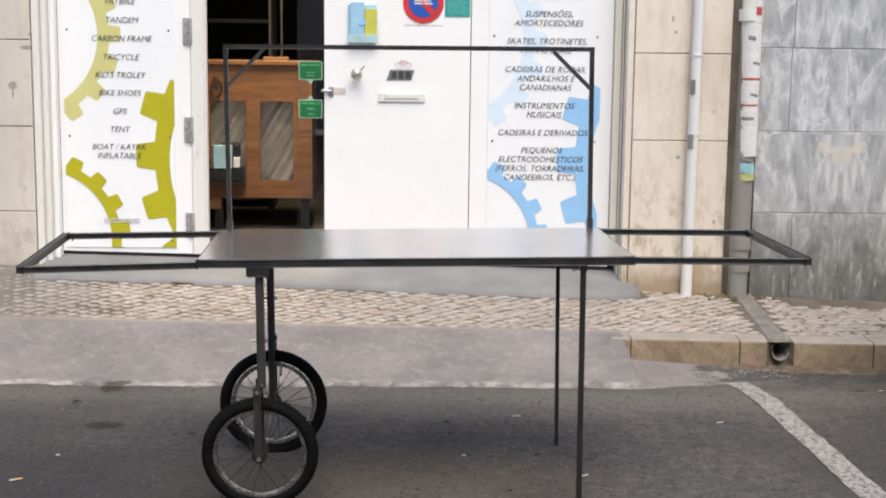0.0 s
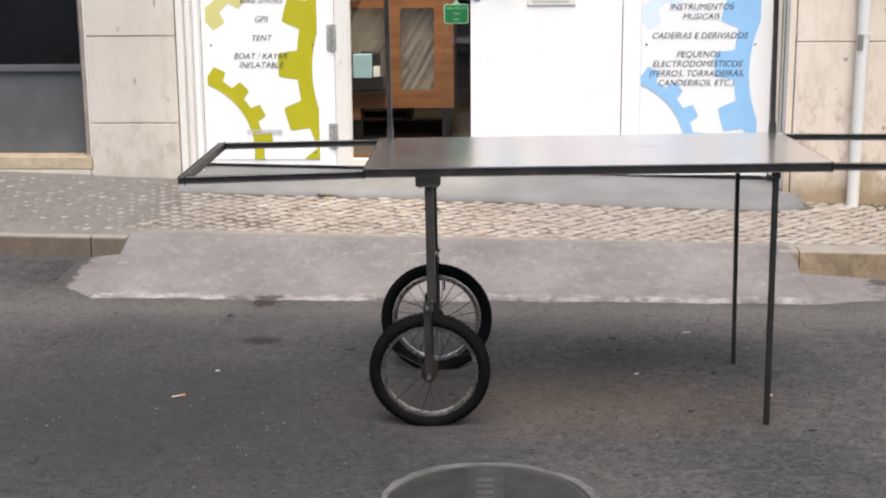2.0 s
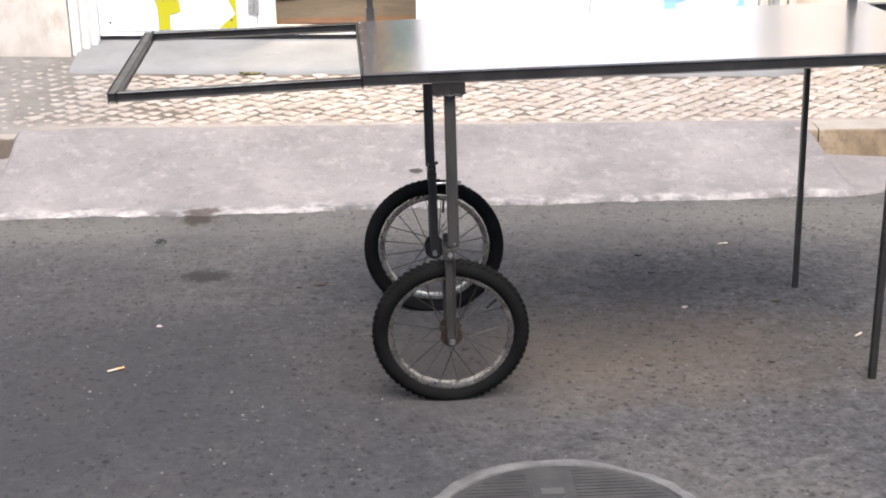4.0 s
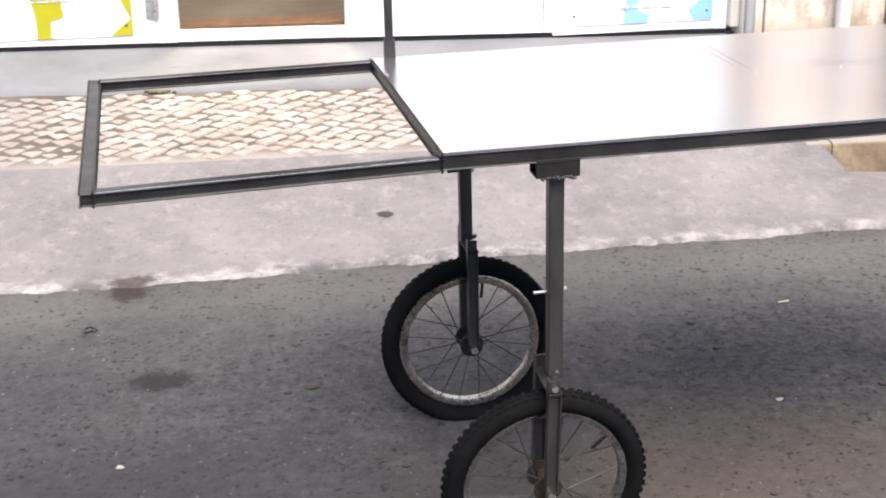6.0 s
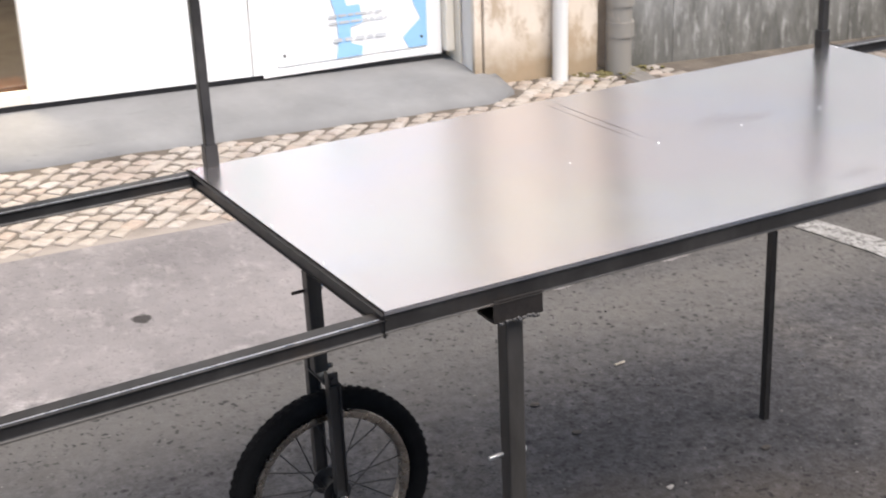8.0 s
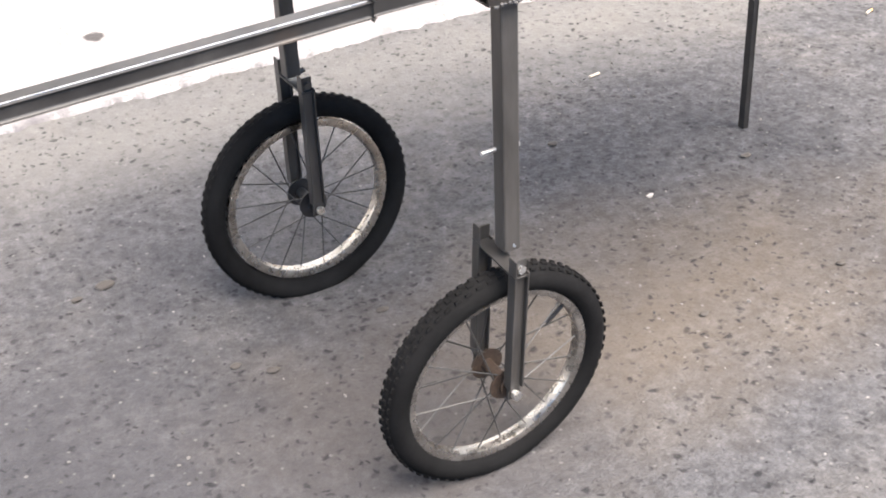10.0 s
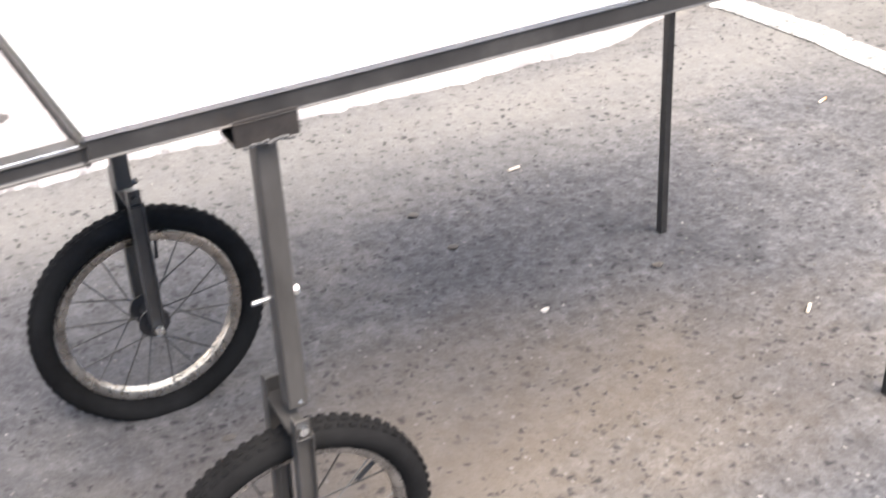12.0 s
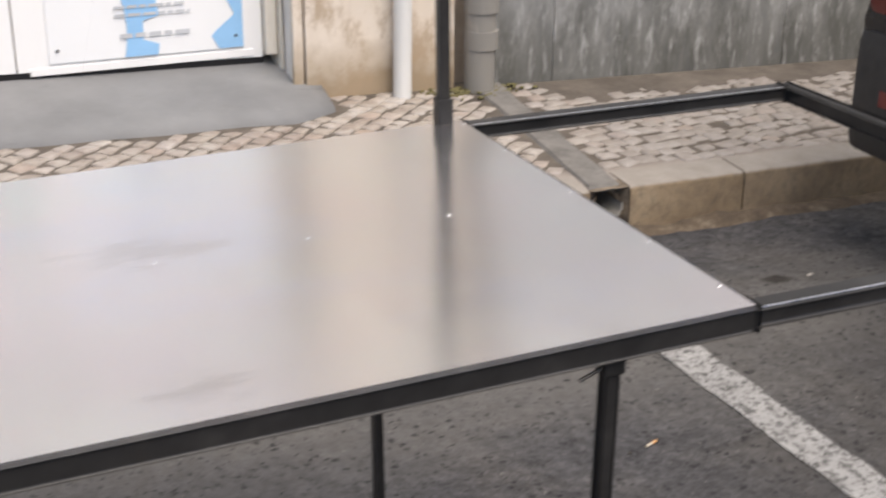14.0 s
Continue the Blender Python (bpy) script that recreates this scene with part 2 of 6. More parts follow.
SETT = sett_mat("limestone_sett", False)
SETTS = sett_mat("limestone_setts", True)

# kerb limestone with earthy streaks
k = Mat("kerb_limestone", 0.8)
col = k.ramp(k.noise(5, 6, 0.65), [(0.3, (0.125, 0.086, 0.050)), (0.55, (0.215, 0.157, 0.096)), (0.8, (0.290, 0.230, 0.155))])
col = k.mix(k.ramp(k.noise(30, 5, 0.7), [(0.46, 0.0), (0.68, 0.7)]), col, (0.094, 0.071, 0.048))
col = k.mix(k.math('MULTIPLY', k.rand(), 0.2), col, (0.30, 0.255, 0.20))
# west kerb stones are mixed to a darker brown
grime = k.math('MULTIPLY', k.ramp(k.math('ADD', k.math('MULTIPLY', k.axis(0), -1.0), k.math('MULTIPLY', k.noise(5, 5), 0.5)), [(0.9, 0.0), (1.0, 0.85)]), k.ramp(k.noise(9, 6, 0.7), [(0.3, 1.0), (0.7, 0.7)]))
col = k.mix(grime, col, (0.060, 0.046, 0.038))
up = k.t.nodes.new("ShaderNodeSeparateXYZ")
k.link(k.t.nodes.new("ShaderNodeNewGeometry").outputs["Normal"], up.inputs[0])
worn = k.math('ADD', up.outputs[2], k.math('MULTIPLY', k.math('SUBTRACT', k.noise(14, 6, 0.7), 0.5), 0.5))
dusty = k.ramp(k.noise(7, 6, 0.7), [(0.3, (0.215, 0.193, 0.168)), (0.7, (0.315, 0.288, 0.256))])
col = k.mix(k.ramp(worn, [(0.55, 0.0), (0.85, 0.9)]), col, dusty)
k.color(col)
k.bump(k.noise(35, 6, 0.7), 0.5, 0.008)
KERB = k.m

# cream facade limestone, stained
k = Mat("facade_limestone", 0.7)
col = k.ramp(k.noise(1.6, 6, 0.6), [(0.3, (0.63, 0.535, 0.43)), (0.55, (0.74, 0.65, 0.54)), (0.8, (0.79, 0.715, 0.62))])
col = k.mix(k.ramp(k.noise(5, 5, 0.6, k.stretched(3, 3, 0.6)), [(0.5, 0.0), (0.8, 0.45)]), col, (0.44, 0.345, 0.26))
col = k.mix(k.ramp(k.noise(14, 6, 0.75), [(0.62, 0.0), (0.72, 0.7)]), col, (0.34, 0.25, 0.17))
col = k.mix(k.math('MULTIPLY', k.rand(), 0.25), col, (0.56, 0.50, 0.44))
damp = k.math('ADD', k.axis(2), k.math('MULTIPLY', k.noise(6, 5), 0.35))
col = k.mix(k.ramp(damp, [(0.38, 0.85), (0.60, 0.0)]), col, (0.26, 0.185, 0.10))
col = k.mix(k.math('MULTIPLY', k.ramp(k.noise(4.5, 7, 0.75, k.stretched(1.6, 1, 0.8)), [(0.50, 0.0), (0.62, 0.75)]), k.ramp(k.axis(2), [(0.55, 1.0), (1.0, 0.25)])), col, (0.36, 0.265, 0.17))
# stones turn greyer and darker towards the west
pier_west = k.math('ADD', k.axis(0), k.math('MULTIPLY', k.noise(2.0, 5), 0.5))
col = k.mix(k.ramp(k.math('ADD', pier_west, 2.2), [(0.4, 0.6), (0.9, 0.0)]), col, (0.47, 0.435, 0.395))
for sx, sz, rx, rz in ((-1.945, 1.415, 0.030, 0.028), (-1.945, 1.365, 0.007, 0.035), (-1.855, 1.640, 0.045, 0.014), (-2.085, 0.905, 0.010, 0.018), (-2.17, 1.21, 0.007, 0.016), (-1.83, 1.72, 0.016, 0.012),
                       (2.03, 1.86, 0.008, 0.020), (2.05, 1.78, 0.010, 0.012), (2.16, 1.90, 0.008, 0.014), (2.30, 1.30, 0.006, 0.012), (2.09, 1.02, 0.016, 0.012), (2.33, 0.62, 0.012, 0.014)):
    ux = k.math('MULTIPLY', k.math('SUBTRACT', k.axis(0), sx), 1 / rx)
    uz = k.math('MULTIPLY', k.math('SUBTRACT', k.axis(2), sz), 1 / rz)
    d = k.math('ADD', k.math('ADD', k.math('MULTIPLY', ux, ux), k.math('MULTIPLY', uz, uz)), k.math('MULTIPLY', k.noise(45, 4), 0.9))
    col = k.mix(k.ramp(k.math('MULTIPLY', d, 0.4), [(0.36, 0.8), (0.62, 0.0)]), col, (0.25, 0.235, 0.22))
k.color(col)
k.bump(k.noise(90, 5, 0.7), 0.25, 0.003)
LIME = k.m

# grey veined marble cladding: cloudy, with slanting pale drifts
k = Mat("grey_marble", 0.45)
tilted = k.t.nodes.new("ShaderNodeMapping")
tilted.inputs["Rotation"].default_value = (0, radians(28), 0)
tilted.inputs["Scale"].default_value = (1.5, 1.0, 0.55)
shift = k.t.nodes.new("ShaderNodeVectorMath")
shift.operation = 'ADD'
rnd = k.t.nodes.new("ShaderNodeCombineXYZ")
k.link(k.math('MULTIPLY', k.rand(), 37.0), rnd.inputs[0])
k.link(k.math('MULTIPLY', k.rand(), 11.0), rnd.inputs[2])
mir = k.t.nodes.new("ShaderNodeCombineXYZ")
dx = k.math('ABSOLUTE', k.math('SUBTRACT', k.axis(0), 3.11))
upper = k.math('GREATER_THAN', k.axis(2), 1.169)
k.link(k.math('ADD', k.math('MULTIPLY', dx, k.math('SUBTRACT', 1.0, upper)), k.math('MULTIPLY', k.axis(0), upper)), mir.inputs[0])
k.link(k.axis(2), mir.inputs[2])
k.link(mir.outputs[0], shift.inputs[0])
k.link(rnd.outputs[0], shift.inputs[1])
k.link(shift.outputs[0], tilted.inputs["Vector"])
tv = tilted.outputs[0]
col = k.ramp(k.noise(3.4, 9, 0.66, tv), [(0.30, (0.30, 0.302, 0.298)), (0.46, (0.395, 0.397, 0.392)), (0.58, (0.485, 0.485, 0.478)), (0.72, (0.62, 0.617, 0.60))])
n = k.t.nodes.new("ShaderNodeTexNoise")
n.inputs["Scale"].default_value = 2.3
n.inputs["Detail"].default_value = 9
n.inputs["Roughness"].default_value = 0.62
n.inputs["Distortion"].default_value = 0.8
k.link(tv, n.inputs["Vector"])
ridge = k.math('ABSOLUTE', k.math('SUBTRACT', n.outputs["Fac"], 0.5))
col = k.mix(k.ramp(ridge, [(0.0, 0.85), (0.025, 0.3), (0.07, 0.0)]), col, (0.70, 0.695, 0.68))
col = k.mix(k.ramp(k.noise(8, 4, 0.55, tv), [(0.37, 0.6), (0.52, 0.0)]), col, (0.22, 0.225, 0.23))
col = k.mix(k.ramp(k.noise(12, 4, 0.55, tv), [(0.57, 0.0), (0.67, 0.6)]), col, (0.68, 0.68, 0.665))
col = k.mix(k.math('MULTIPLY', k.rand(), 0.2), col, (0.28, 0.283, 0.288))
rag = k.math('MULTIPLY', k.noise(16, 6, 0.7, mir.outputs[0]), 1.3)
for px, pz, rx, rz, tone in ((0.075, 1.075, 0.075, 0.030, (0.62, 0.555, 0.46)), (0.035, 1.03, 0.030, 0.050, (0.60, 0.53, 0.43)), (0.11, 1.11, 0.05, 0.022, (0.60, 0.56, 0.48)),
                             (0.085, 0.93, 0.020, 0.11, (0.60, 0.60, 0.58)), (0.03, 0.86, 0.016, 0.13, (0.58, 0.58, 0.56)), (0.15, 0.98, 0.022, 0.12, (0.56, 0.56, 0.545))):
    ux = k.math('MULTIPLY', k.math('SUBTRACT', dx, px), 1 / rx)
    uz = k.math('MULTIPLY', k.math('SUBTRACT', k.axis(2), pz), 1 / rz)
    d = k.math('ADD', k.math('ADD', k.math('MULTIPLY', ux, ux), k.math('MULTIPLY', uz, uz)), rag)
    col = k.mix(k.ramp(k.math('MULTIPLY', d, 0.4), [(0.35, 0.8), (0.75, 0.0)]), col, tone)
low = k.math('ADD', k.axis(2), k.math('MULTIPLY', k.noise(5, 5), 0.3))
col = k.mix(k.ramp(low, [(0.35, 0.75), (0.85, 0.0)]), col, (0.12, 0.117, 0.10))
runs = k.noise(4.5, 8, 0.75, k.stretched(1.5, 1, 0.5))
reach = k.math('ADD', k.axis(2), k.math('MULTIPLY', k.noise(2.0, 4), 0.8))
col = k.mix(k.math('MULTIPLY', k.ramp(runs, [(0.40, 0.25), (0.60, 1.0)]), k.ramp(k.math('MULTIPLY', reach, 0.5), [(0.42, 0.85), (0.62, 0.0)])), col, (0.085, 0.085, 0.075))
chalk = k.noise(11, 7, 0.8, k.stretched(1.6, 1, 0.6))
col = k.mix(k.ramp(chalk, [(0.60, 0.0), (0.70, 0.45)]), col, (0.42, 0.42, 0.40))
slant = k.t.nodes.new("ShaderNodeMapping")
slant.inputs["Rotation"].default_value = (0, radians(-32), 0)
slant.inputs["Scale"].default_value = (9.0, 1.0, 1.9)
k.link(shift.outputs[0], slant.inputs["Vector"])
stroke = k.noise(2.6, 9, 0.74, slant.outputs[0])
col = k.mix(k.math('MULTIPLY', k.ramp(stroke, [(0.53, 0.0), (0.64, 0.55)]), k.ramp(k.noise(1.7, 3), [(0.40, 0.25), (0.60, 1.0)])), col, (0.56, 0.56, 0.545))
col = k.mix(k.ramp(stroke, [(0.36, 0.4), (0.46, 0.0)]), col, (0.13, 0.134, 0.14))
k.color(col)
k.bump(k.noise(50, 5), 0.08, 0.002)
MARBLE = k.m

# white door paint with scuffs and grey grime
def white_paint(name, c, grime, rough=0.45):
    k = Mat(name, rough)
    col = k.ramp(k.noise(2.4, 6, 0.6), [(0.3, tuple(v * 0.96 for v in c)), (0.7, c)])
    col = k.mix(k.ramp(k.noise(12, 6, 0.75, k.stretched(3, 3, 0.7)), [(0.60, 0.0), (0.74, grime)]), col, (0.42, 0.37, 0.31))
    k.color(col)
    k.bump(k.noise(80, 4), 0.08, 0.002)
    return k.m


WHITE = white_paint("white_door_paint", (0.87, 0.855, 0.83), 0.12)
OLDWHITE = white_paint("chipped_white_paint", (0.74, 0.71, 0.66), 0.9, 0.55)
CREAM = white_paint("cream_door_paint", (0.76, 0.70, 0.60), 0.35, 0.5)
PANEL = white_paint("white_sign_panel", (0.86, 0.86, 0.85), 0.05, 0.35)
OLIVE = plain("olive_print", (0.44, 0.40, 0.012), 0.4, vary=0.06)
OLIVE_PALE = plain("pale_olive_print", (0.60, 0.56, 0.22), 0.4, vary=0.06)
BLUE = plain("sky_blue_print", (0.30, 0.54, 0.80), 0.4, vary=0.06)
BLUE_PALE = plain("pale_blue_print", (0.68, 0.78, 0.86), 0.4, vary=0.05)
INK = plain("dark_grey_ink", (0.045, 0.045, 0.047), 0.5)
FADED = plain("faded_grey_ink", (0.52, 0.53, 0.54), 0.5)
WHITE_INK = plain("white_ink", (0.75, 0.76, 0.74), 0.5)
RED = plain("sign_red", (0.62, 0.035, 0.03), 0.4)
SIGNBLUE = plain("sign_blue", (0.02, 0.09, 0.42), 0.4)
TEAL = plain("teal_paper", (0.035, 0.30, 0.27), 0.5)
GREEN = plain("sticker_green", (0.012, 0.15, 0.045), 0.35)
GREENRIM = plain("sticker_rim", (0.34, 0.50, 0.34), 0.4)
LEAFBLUE = plain("leaflet_blue", (0.32, 0.53, 0.66), 0.4)
LEAFYEL = plain("leaflet_yellow", (0.55, 0.52, 0.09), 0.4)
PINK = plain("pink_ink", (0.62, 0.40, 0.36), 0.5)
STEELGREY = plain("galvanised_hinge", (0.40, 0.39, 0.37), 0.55, 0.5, 0.35, 40, 0.4)
CHROME = plain("zinc_bolt", (0.75, 0.75, 0.74), 0.28, 1.0)
SHUTTER = plain("grey_shutter_paint", (0.095, 0.097, 0.10), 0.5, 0.1, 0.25, 3)
BLACKGLASS = plain("dark_shop_glass", (0.006, 0.006, 0.007), 0.08, 0.0, 0.1, 4, 0.0)
WOOD_DARK = plain("stained_wood", (0.16, 0.055, 0.018), 0.45, vary=0.3)
# near-black base: the darkness of the shop room is put into the colour
INTERIOR_DARK = plain("darkened_interior", (0.022, 0.020, 0.018), 0.8, vary=0.4, scale=2)
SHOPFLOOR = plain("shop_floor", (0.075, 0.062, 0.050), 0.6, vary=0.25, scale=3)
CLOTH = plain("pale_sacking", (0.64, 0.575, 0.50), 0.8, vary=0.25, scale=7, bump=0.4)
BLACKPL = plain("black_plastic", (0.012, 0.012, 0.013), 0.4)
PAPERBLUE = plain("pale_blue_label", (0.33, 0.52, 0.58), 0.5)
RUBBER = plain("tyre_rubber", (0.0065, 0.0063, 0.0063), 0.9, vary=0.4, scale=14, bump=0.3)
RUBBER.node_tree.nodes["Principled BSDF"].inputs["Specular IOR Level"].default_value = 0.07
RUST = plain("rusty_hub", (0.034, 0.020, 0.012), 0.8, 0.2, 0.5, 60, 0.5)
CARPAINT = plain("dark_car_paint", (0.012, 0.013, 0.016), 0.25, 0.2)
CARPLASTIC = plain("black_bumper_plastic", (0.02, 0.02, 0.022), 0.55)
TAILRED = plain("tail_lamp_red", (0.14, 0.012, 0.012), 0.2)
PIPEWHITE = white_paint("white_pipe_plastic", (0.70, 0.69, 0.66), 0.55, 0.4)
PIPEGREY = white_paint("grey_pipe_plastic", (0.25, 0.235, 0.21), 0.85, 0.5)
STUCCO = plain("plain_street_render", (0.72, 0.68, 0.63), 0.85, vary=0.15, scale=1.5, bump=0.3)
BUTT = plain("cigarette_paper", (0.48, 0.41, 0.32), 0.8)
FILTER = plain("cigarette_filter", (0.56, 0.30, 0.12), 0.8)
PALECRUMB = plain("pale_crumb_plaster", (0.34, 0.31, 0.275), 0.85, vary=0.3, scale=60)
DRYLEAF = plain("dry_scrap", (0.05, 0.042, 0.035), 0.8)

# orange-brown wood of the shop counter
k = Mat("counter_wood", 0.5)
col = k.ramp(k.noise(6, 6, 0.6, k.stretched(0.6, 1, 4)), [(0.3, (0.13, 0.052, 0.018)), (0.6, (0.215, 0.095, 0.036)), (0.8, (0.29, 0.14, 0.06))])
k.color(col)
k.bump(k.noise(40, 4), 0.1, 0.002)
WOOD = k.m

# dull dark steel tube of the cart, weld-scaled in places
k = Mat("cart_steel", 0.35, 0.2)
col = k.ramp(k.noise(14, 6, 0.65), [(0.3, (0.019, 0.018, 0.0175)), (0.55, (0.031, 0.0292, 0.0280)), (0.8, (0.053, 0.0495, 0.0465))])
col = k.mix(k.ramp(k.noise(5, 5, 0.7), [(0.58, 0.0), (0.75, 0.5)]), col, (0.050, 0.035, 0.026))
k.color(col)
k.roughness(k.ramp(k.noise(22, 4), [(0.3, 0.30), (0.7, 0.42)]))
k.b.inputs["Specular IOR Level"].default_value = 0.3
TUBE = k.m

# pale metal for the highlight line drawn on the extension rails
GLEAM = plain("edge_gleam_steel", (0.62, 0.62, 0.64), 0.3, 1.0, 0.25, 12, 0.0)

PIN = plain("dull_zinc_pin", (0.42, 0.42, 0.42), 0.42, 0.9)

BURNT = plain("weld_burnt_steel", (0.016, 0.0125, 0.0105), 0.55, 0.2, 0.5, 30, 0.3)

# lighter bare steel of the wheel posts
k = Mat("bare_post_steel", 0.42, 0.5)
k.color(k.ramp(k.noise(18, 6, 0.65, k.stretched(1, 1, 0.25)), [(0.3, (0.040, 0.037, 0.034)), (0.7, (0.080, 0.074, 0.069))]))
POST = k.m

# rim: scratched aluminium
RIM = plain("scratched_rim", (0.46, 0.44, 0.41), 0.28, 1.0, 0.5, 22, 0.0)
SPOKE = plain("dull_spoke", (0.045, 0.043, 0.041), 0.5, 0.4)

# brushed galvanised sheet with smudges
k = Mat("brushed_sheet", 0.2, 1.0)
col = k.ramp(k.noise(3.5, 6, 0.6), [(0.3, (0.79, 0.775, 0.765)), (0.7, (0.88, 0.865, 0.85))])
wipe = k.noise(4.2, 7, 0.72, k.stretched(1.8, 0.7, 1))
marks = k.math('MULTIPLY', k.ramp(k.noise(15, 6, 0.72, k.stretched(0.7, 1.5, 1)), [(0.50, 0.0), (0.76, 1.0)]), k.ramp(k.noise(2.6, 3), [(0.50, 0.0), (0.62, 1.0)]))
col = k.mix(k.ramp(wipe, [(0.52, 0.0), (0.68, 0.55)]), col, (0.72, 0.685, 0.68))
col = k.mix(k.math('MULTIPLY', marks, 0.3), col, (0.66, 0.62, 0.61))
col = k.mix(k.ramp(k.noise(1.9, 5), [(0.44, 0.0), (0.62, 0.6)]), col, (0.86, 0.77, 0.79))
# lavender patches: a cool reflection tinted into the sheet colour
col = k.mix(k.ramp(k.noise(2.3, 5, 0.6, k.stretched(1, 1.4, 1)), [(0.52, 0.0), (0.68, 0.6)]), col, (0.76, 0.76, 0.85))
k.color(col)
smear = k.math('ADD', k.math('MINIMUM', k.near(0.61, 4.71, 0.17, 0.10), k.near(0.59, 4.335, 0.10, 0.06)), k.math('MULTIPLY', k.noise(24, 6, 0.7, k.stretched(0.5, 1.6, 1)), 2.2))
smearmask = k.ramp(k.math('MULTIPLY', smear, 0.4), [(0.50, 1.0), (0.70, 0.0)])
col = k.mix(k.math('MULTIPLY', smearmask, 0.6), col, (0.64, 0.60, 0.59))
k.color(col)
smudge = k.noise(7, 7, 0.7)
streak = k.noise(9, 4, 0.6, k.stretched(0.6, 9, 1))
k.roughness(k.math('ADD', k.math('ADD', k.ramp(smudge, [(0.35, 0.20), (0.62, 0.225), (0.8, 0.27)]), k.math('MULTIPLY', streak, 0.03)), k.math('MULTIPLY', marks, 0.03)))
k.b.inputs["Anisotropic"].default_value = 0.55
grain_dir = k.t.nodes.new("ShaderNodeCombineXYZ")
grain_dir.inputs[1].default_value = 1.0
k.link(grain_dir.outputs[0], k.b.inputs["Tangent"])
k.bump(k.mix(0.35, k.noise(2.0, 3), k.noise(9.0, 4, 0.6)), 0.06, 0.004)
SHEET = k.m

# worn road paint
k = Mat("worn_white_line", 0.8)
col = k.ramp(k.noise(10, 5), [(0.3, (0.245, 0.239, 0.229)), (0.7, (0.35, 0.342, 0.328))])
col = k.mix(k.ramp(k.noise(34, 7, 0.78), [(0.42, 0.95), (0.50, 0.0)]), col, (0.075, 0.072, 0.068))
k.color(k.mix(k.ramp(k.noise(75, 3, 0.6, k.stretched(1.3, 0.7, 1)), [(0.36, 0.9), (0.44, 0.0)]), col, (0.045, 0.043, 0.040)))
k.bump(k.noise(60, 5), 0.6, 0.008)
LINE = k.m

# cast iron of the manhole cover
k = Mat("cast_iron", 0.55, 0.35)
k.color(k.ramp(k.noise(12, 5), [(0.3, (0.035, 0.034, 0.035)), (0.7, (0.065, 0.062, 0.060))]))
k.bump(k.noise(60, 4), 0.3, 0.003)
IRON = k.m
IRONLIGHT = plain("polished_iron", (0.085, 0.082, 0.079), 0.5, 0.4)

# clear pane
k = Mat("clear_pane", 0.02)
k.b.inputs["Transmission Weight"].default_value = 1.0
k.color((0.97, 0.98, 0.97))
CLEAR = k.m

# warm lamp far back in the shop
k = Mat("warm_lamp", 0.5)
k.b.inputs["Emission Color"].default_value = (1.0, 0.72, 0.25, 1)
k.b.inputs["Emission Strength"].default_value = 3.0
k.color((0.8, 0.7, 0.4))
LAMP = k.m


# ---- mesh helpers ----
def box(bm, x0, x1, y0, y1, z0, z1, bev=0.0):
    vs = bmesh.ops.create_cube(bm, size=1)["verts"]
    for v in vs:
        v.co = Vector((x0 + (v.co.x + 0.5) * (x1 - x0), y0 + (v.co.y + 0.5) * (y1 - y0), z0 + (v.co.z + 0.5) * (z1 - z0)))
    if bev:
        es = list({e for v in vs for e in v.link_edges})
        bmesh.ops.bevel(bm, geom=es, offset=bev, segments=2, profile=0.6, affect='EDGES')
    return bm


def bx(x0, x1, y0, y1, z0, z1, bev=0.0):
    return box(bmesh.new(), x0, x1, y0, y1, z0, z1, bev)


def beam(bm, p0, p1, w, h, bev=0.0015, up=(0, 0, 1), seg=2):
    """A straight rectangular bar from p0 to p1, w across and h deep along up."""
    p0, p1 = Vector(p0), Vector(p1)
    d = (p1 - p0).normalized()
    u = Vector(up)
    if abs(d.dot(u)) > 0.95:
        u = Vector((0, 1, 0))
    s = d.cross(u).normalized()
    u = s.cross(d).normalized()
    vs = bmesh.ops.create_cube(bm, size=1)["verts"]
    n = (p1 - p0).length
    mid = (p0 + p1) / 2
    for v in vs:
        c = v.co.copy()
        v.co = mid + d * (c.x * n) + s * (c.y * w) + u * (c.z * h)
    if bev:
        es = list({e for v in vs for e in v.link_edges})
        bmesh.ops.bevel(bm, geom=es, offset=bev, segments=seg, profile=0.5, affect='EDGES')
    return bm


def rod(bm, p0, p1, r0, r1=None, n=16, caps=True):
    p0, p1 = Vector(p0), Vector(p1)
    d = p1 - p0
    m = Matrix.Translation((p0 + p1) / 2) @ d.to_track_quat('Z', 'Y').to_matrix().to_4x4()
    bmesh.ops.create_cone(bm, cap_ends=caps, segments=n, radius1=r0, radius2=r0 if r1 is None else r1, depth=d.length, matrix=m)
    return bm


def disc(bm, x, y, z, r, n=32, sx=1.0):
    """A flat round facing the street, at depth y."""
    vs = [bm.verts.new((x + r * sx * math.cos(a), y, z + r * math.sin(a))) for a in [2 * math.pi * i / n for i in range(n)]]
    bm.faces.new(vs)
    return bm


def lathe_y(bm, profile, n=64):
    """Turns a list of (radius, y) about the y axis, closed on itself."""
    rings = []
    for i in range(n):
        a = 2 * math.pi * i / n
        rings.append([bm.verts.new((r * math.cos(a), y, r * math.sin(a))) for r, y in profile])
    m = len(profile)
    for i in range(n):
        for j in range(m):
            bm.faces.new((rings[i][j], rings[i][(j + 1) % m], rings[(i + 1) % n][(j + 1) % m], rings[(i + 1) % n][j]))
    return bm


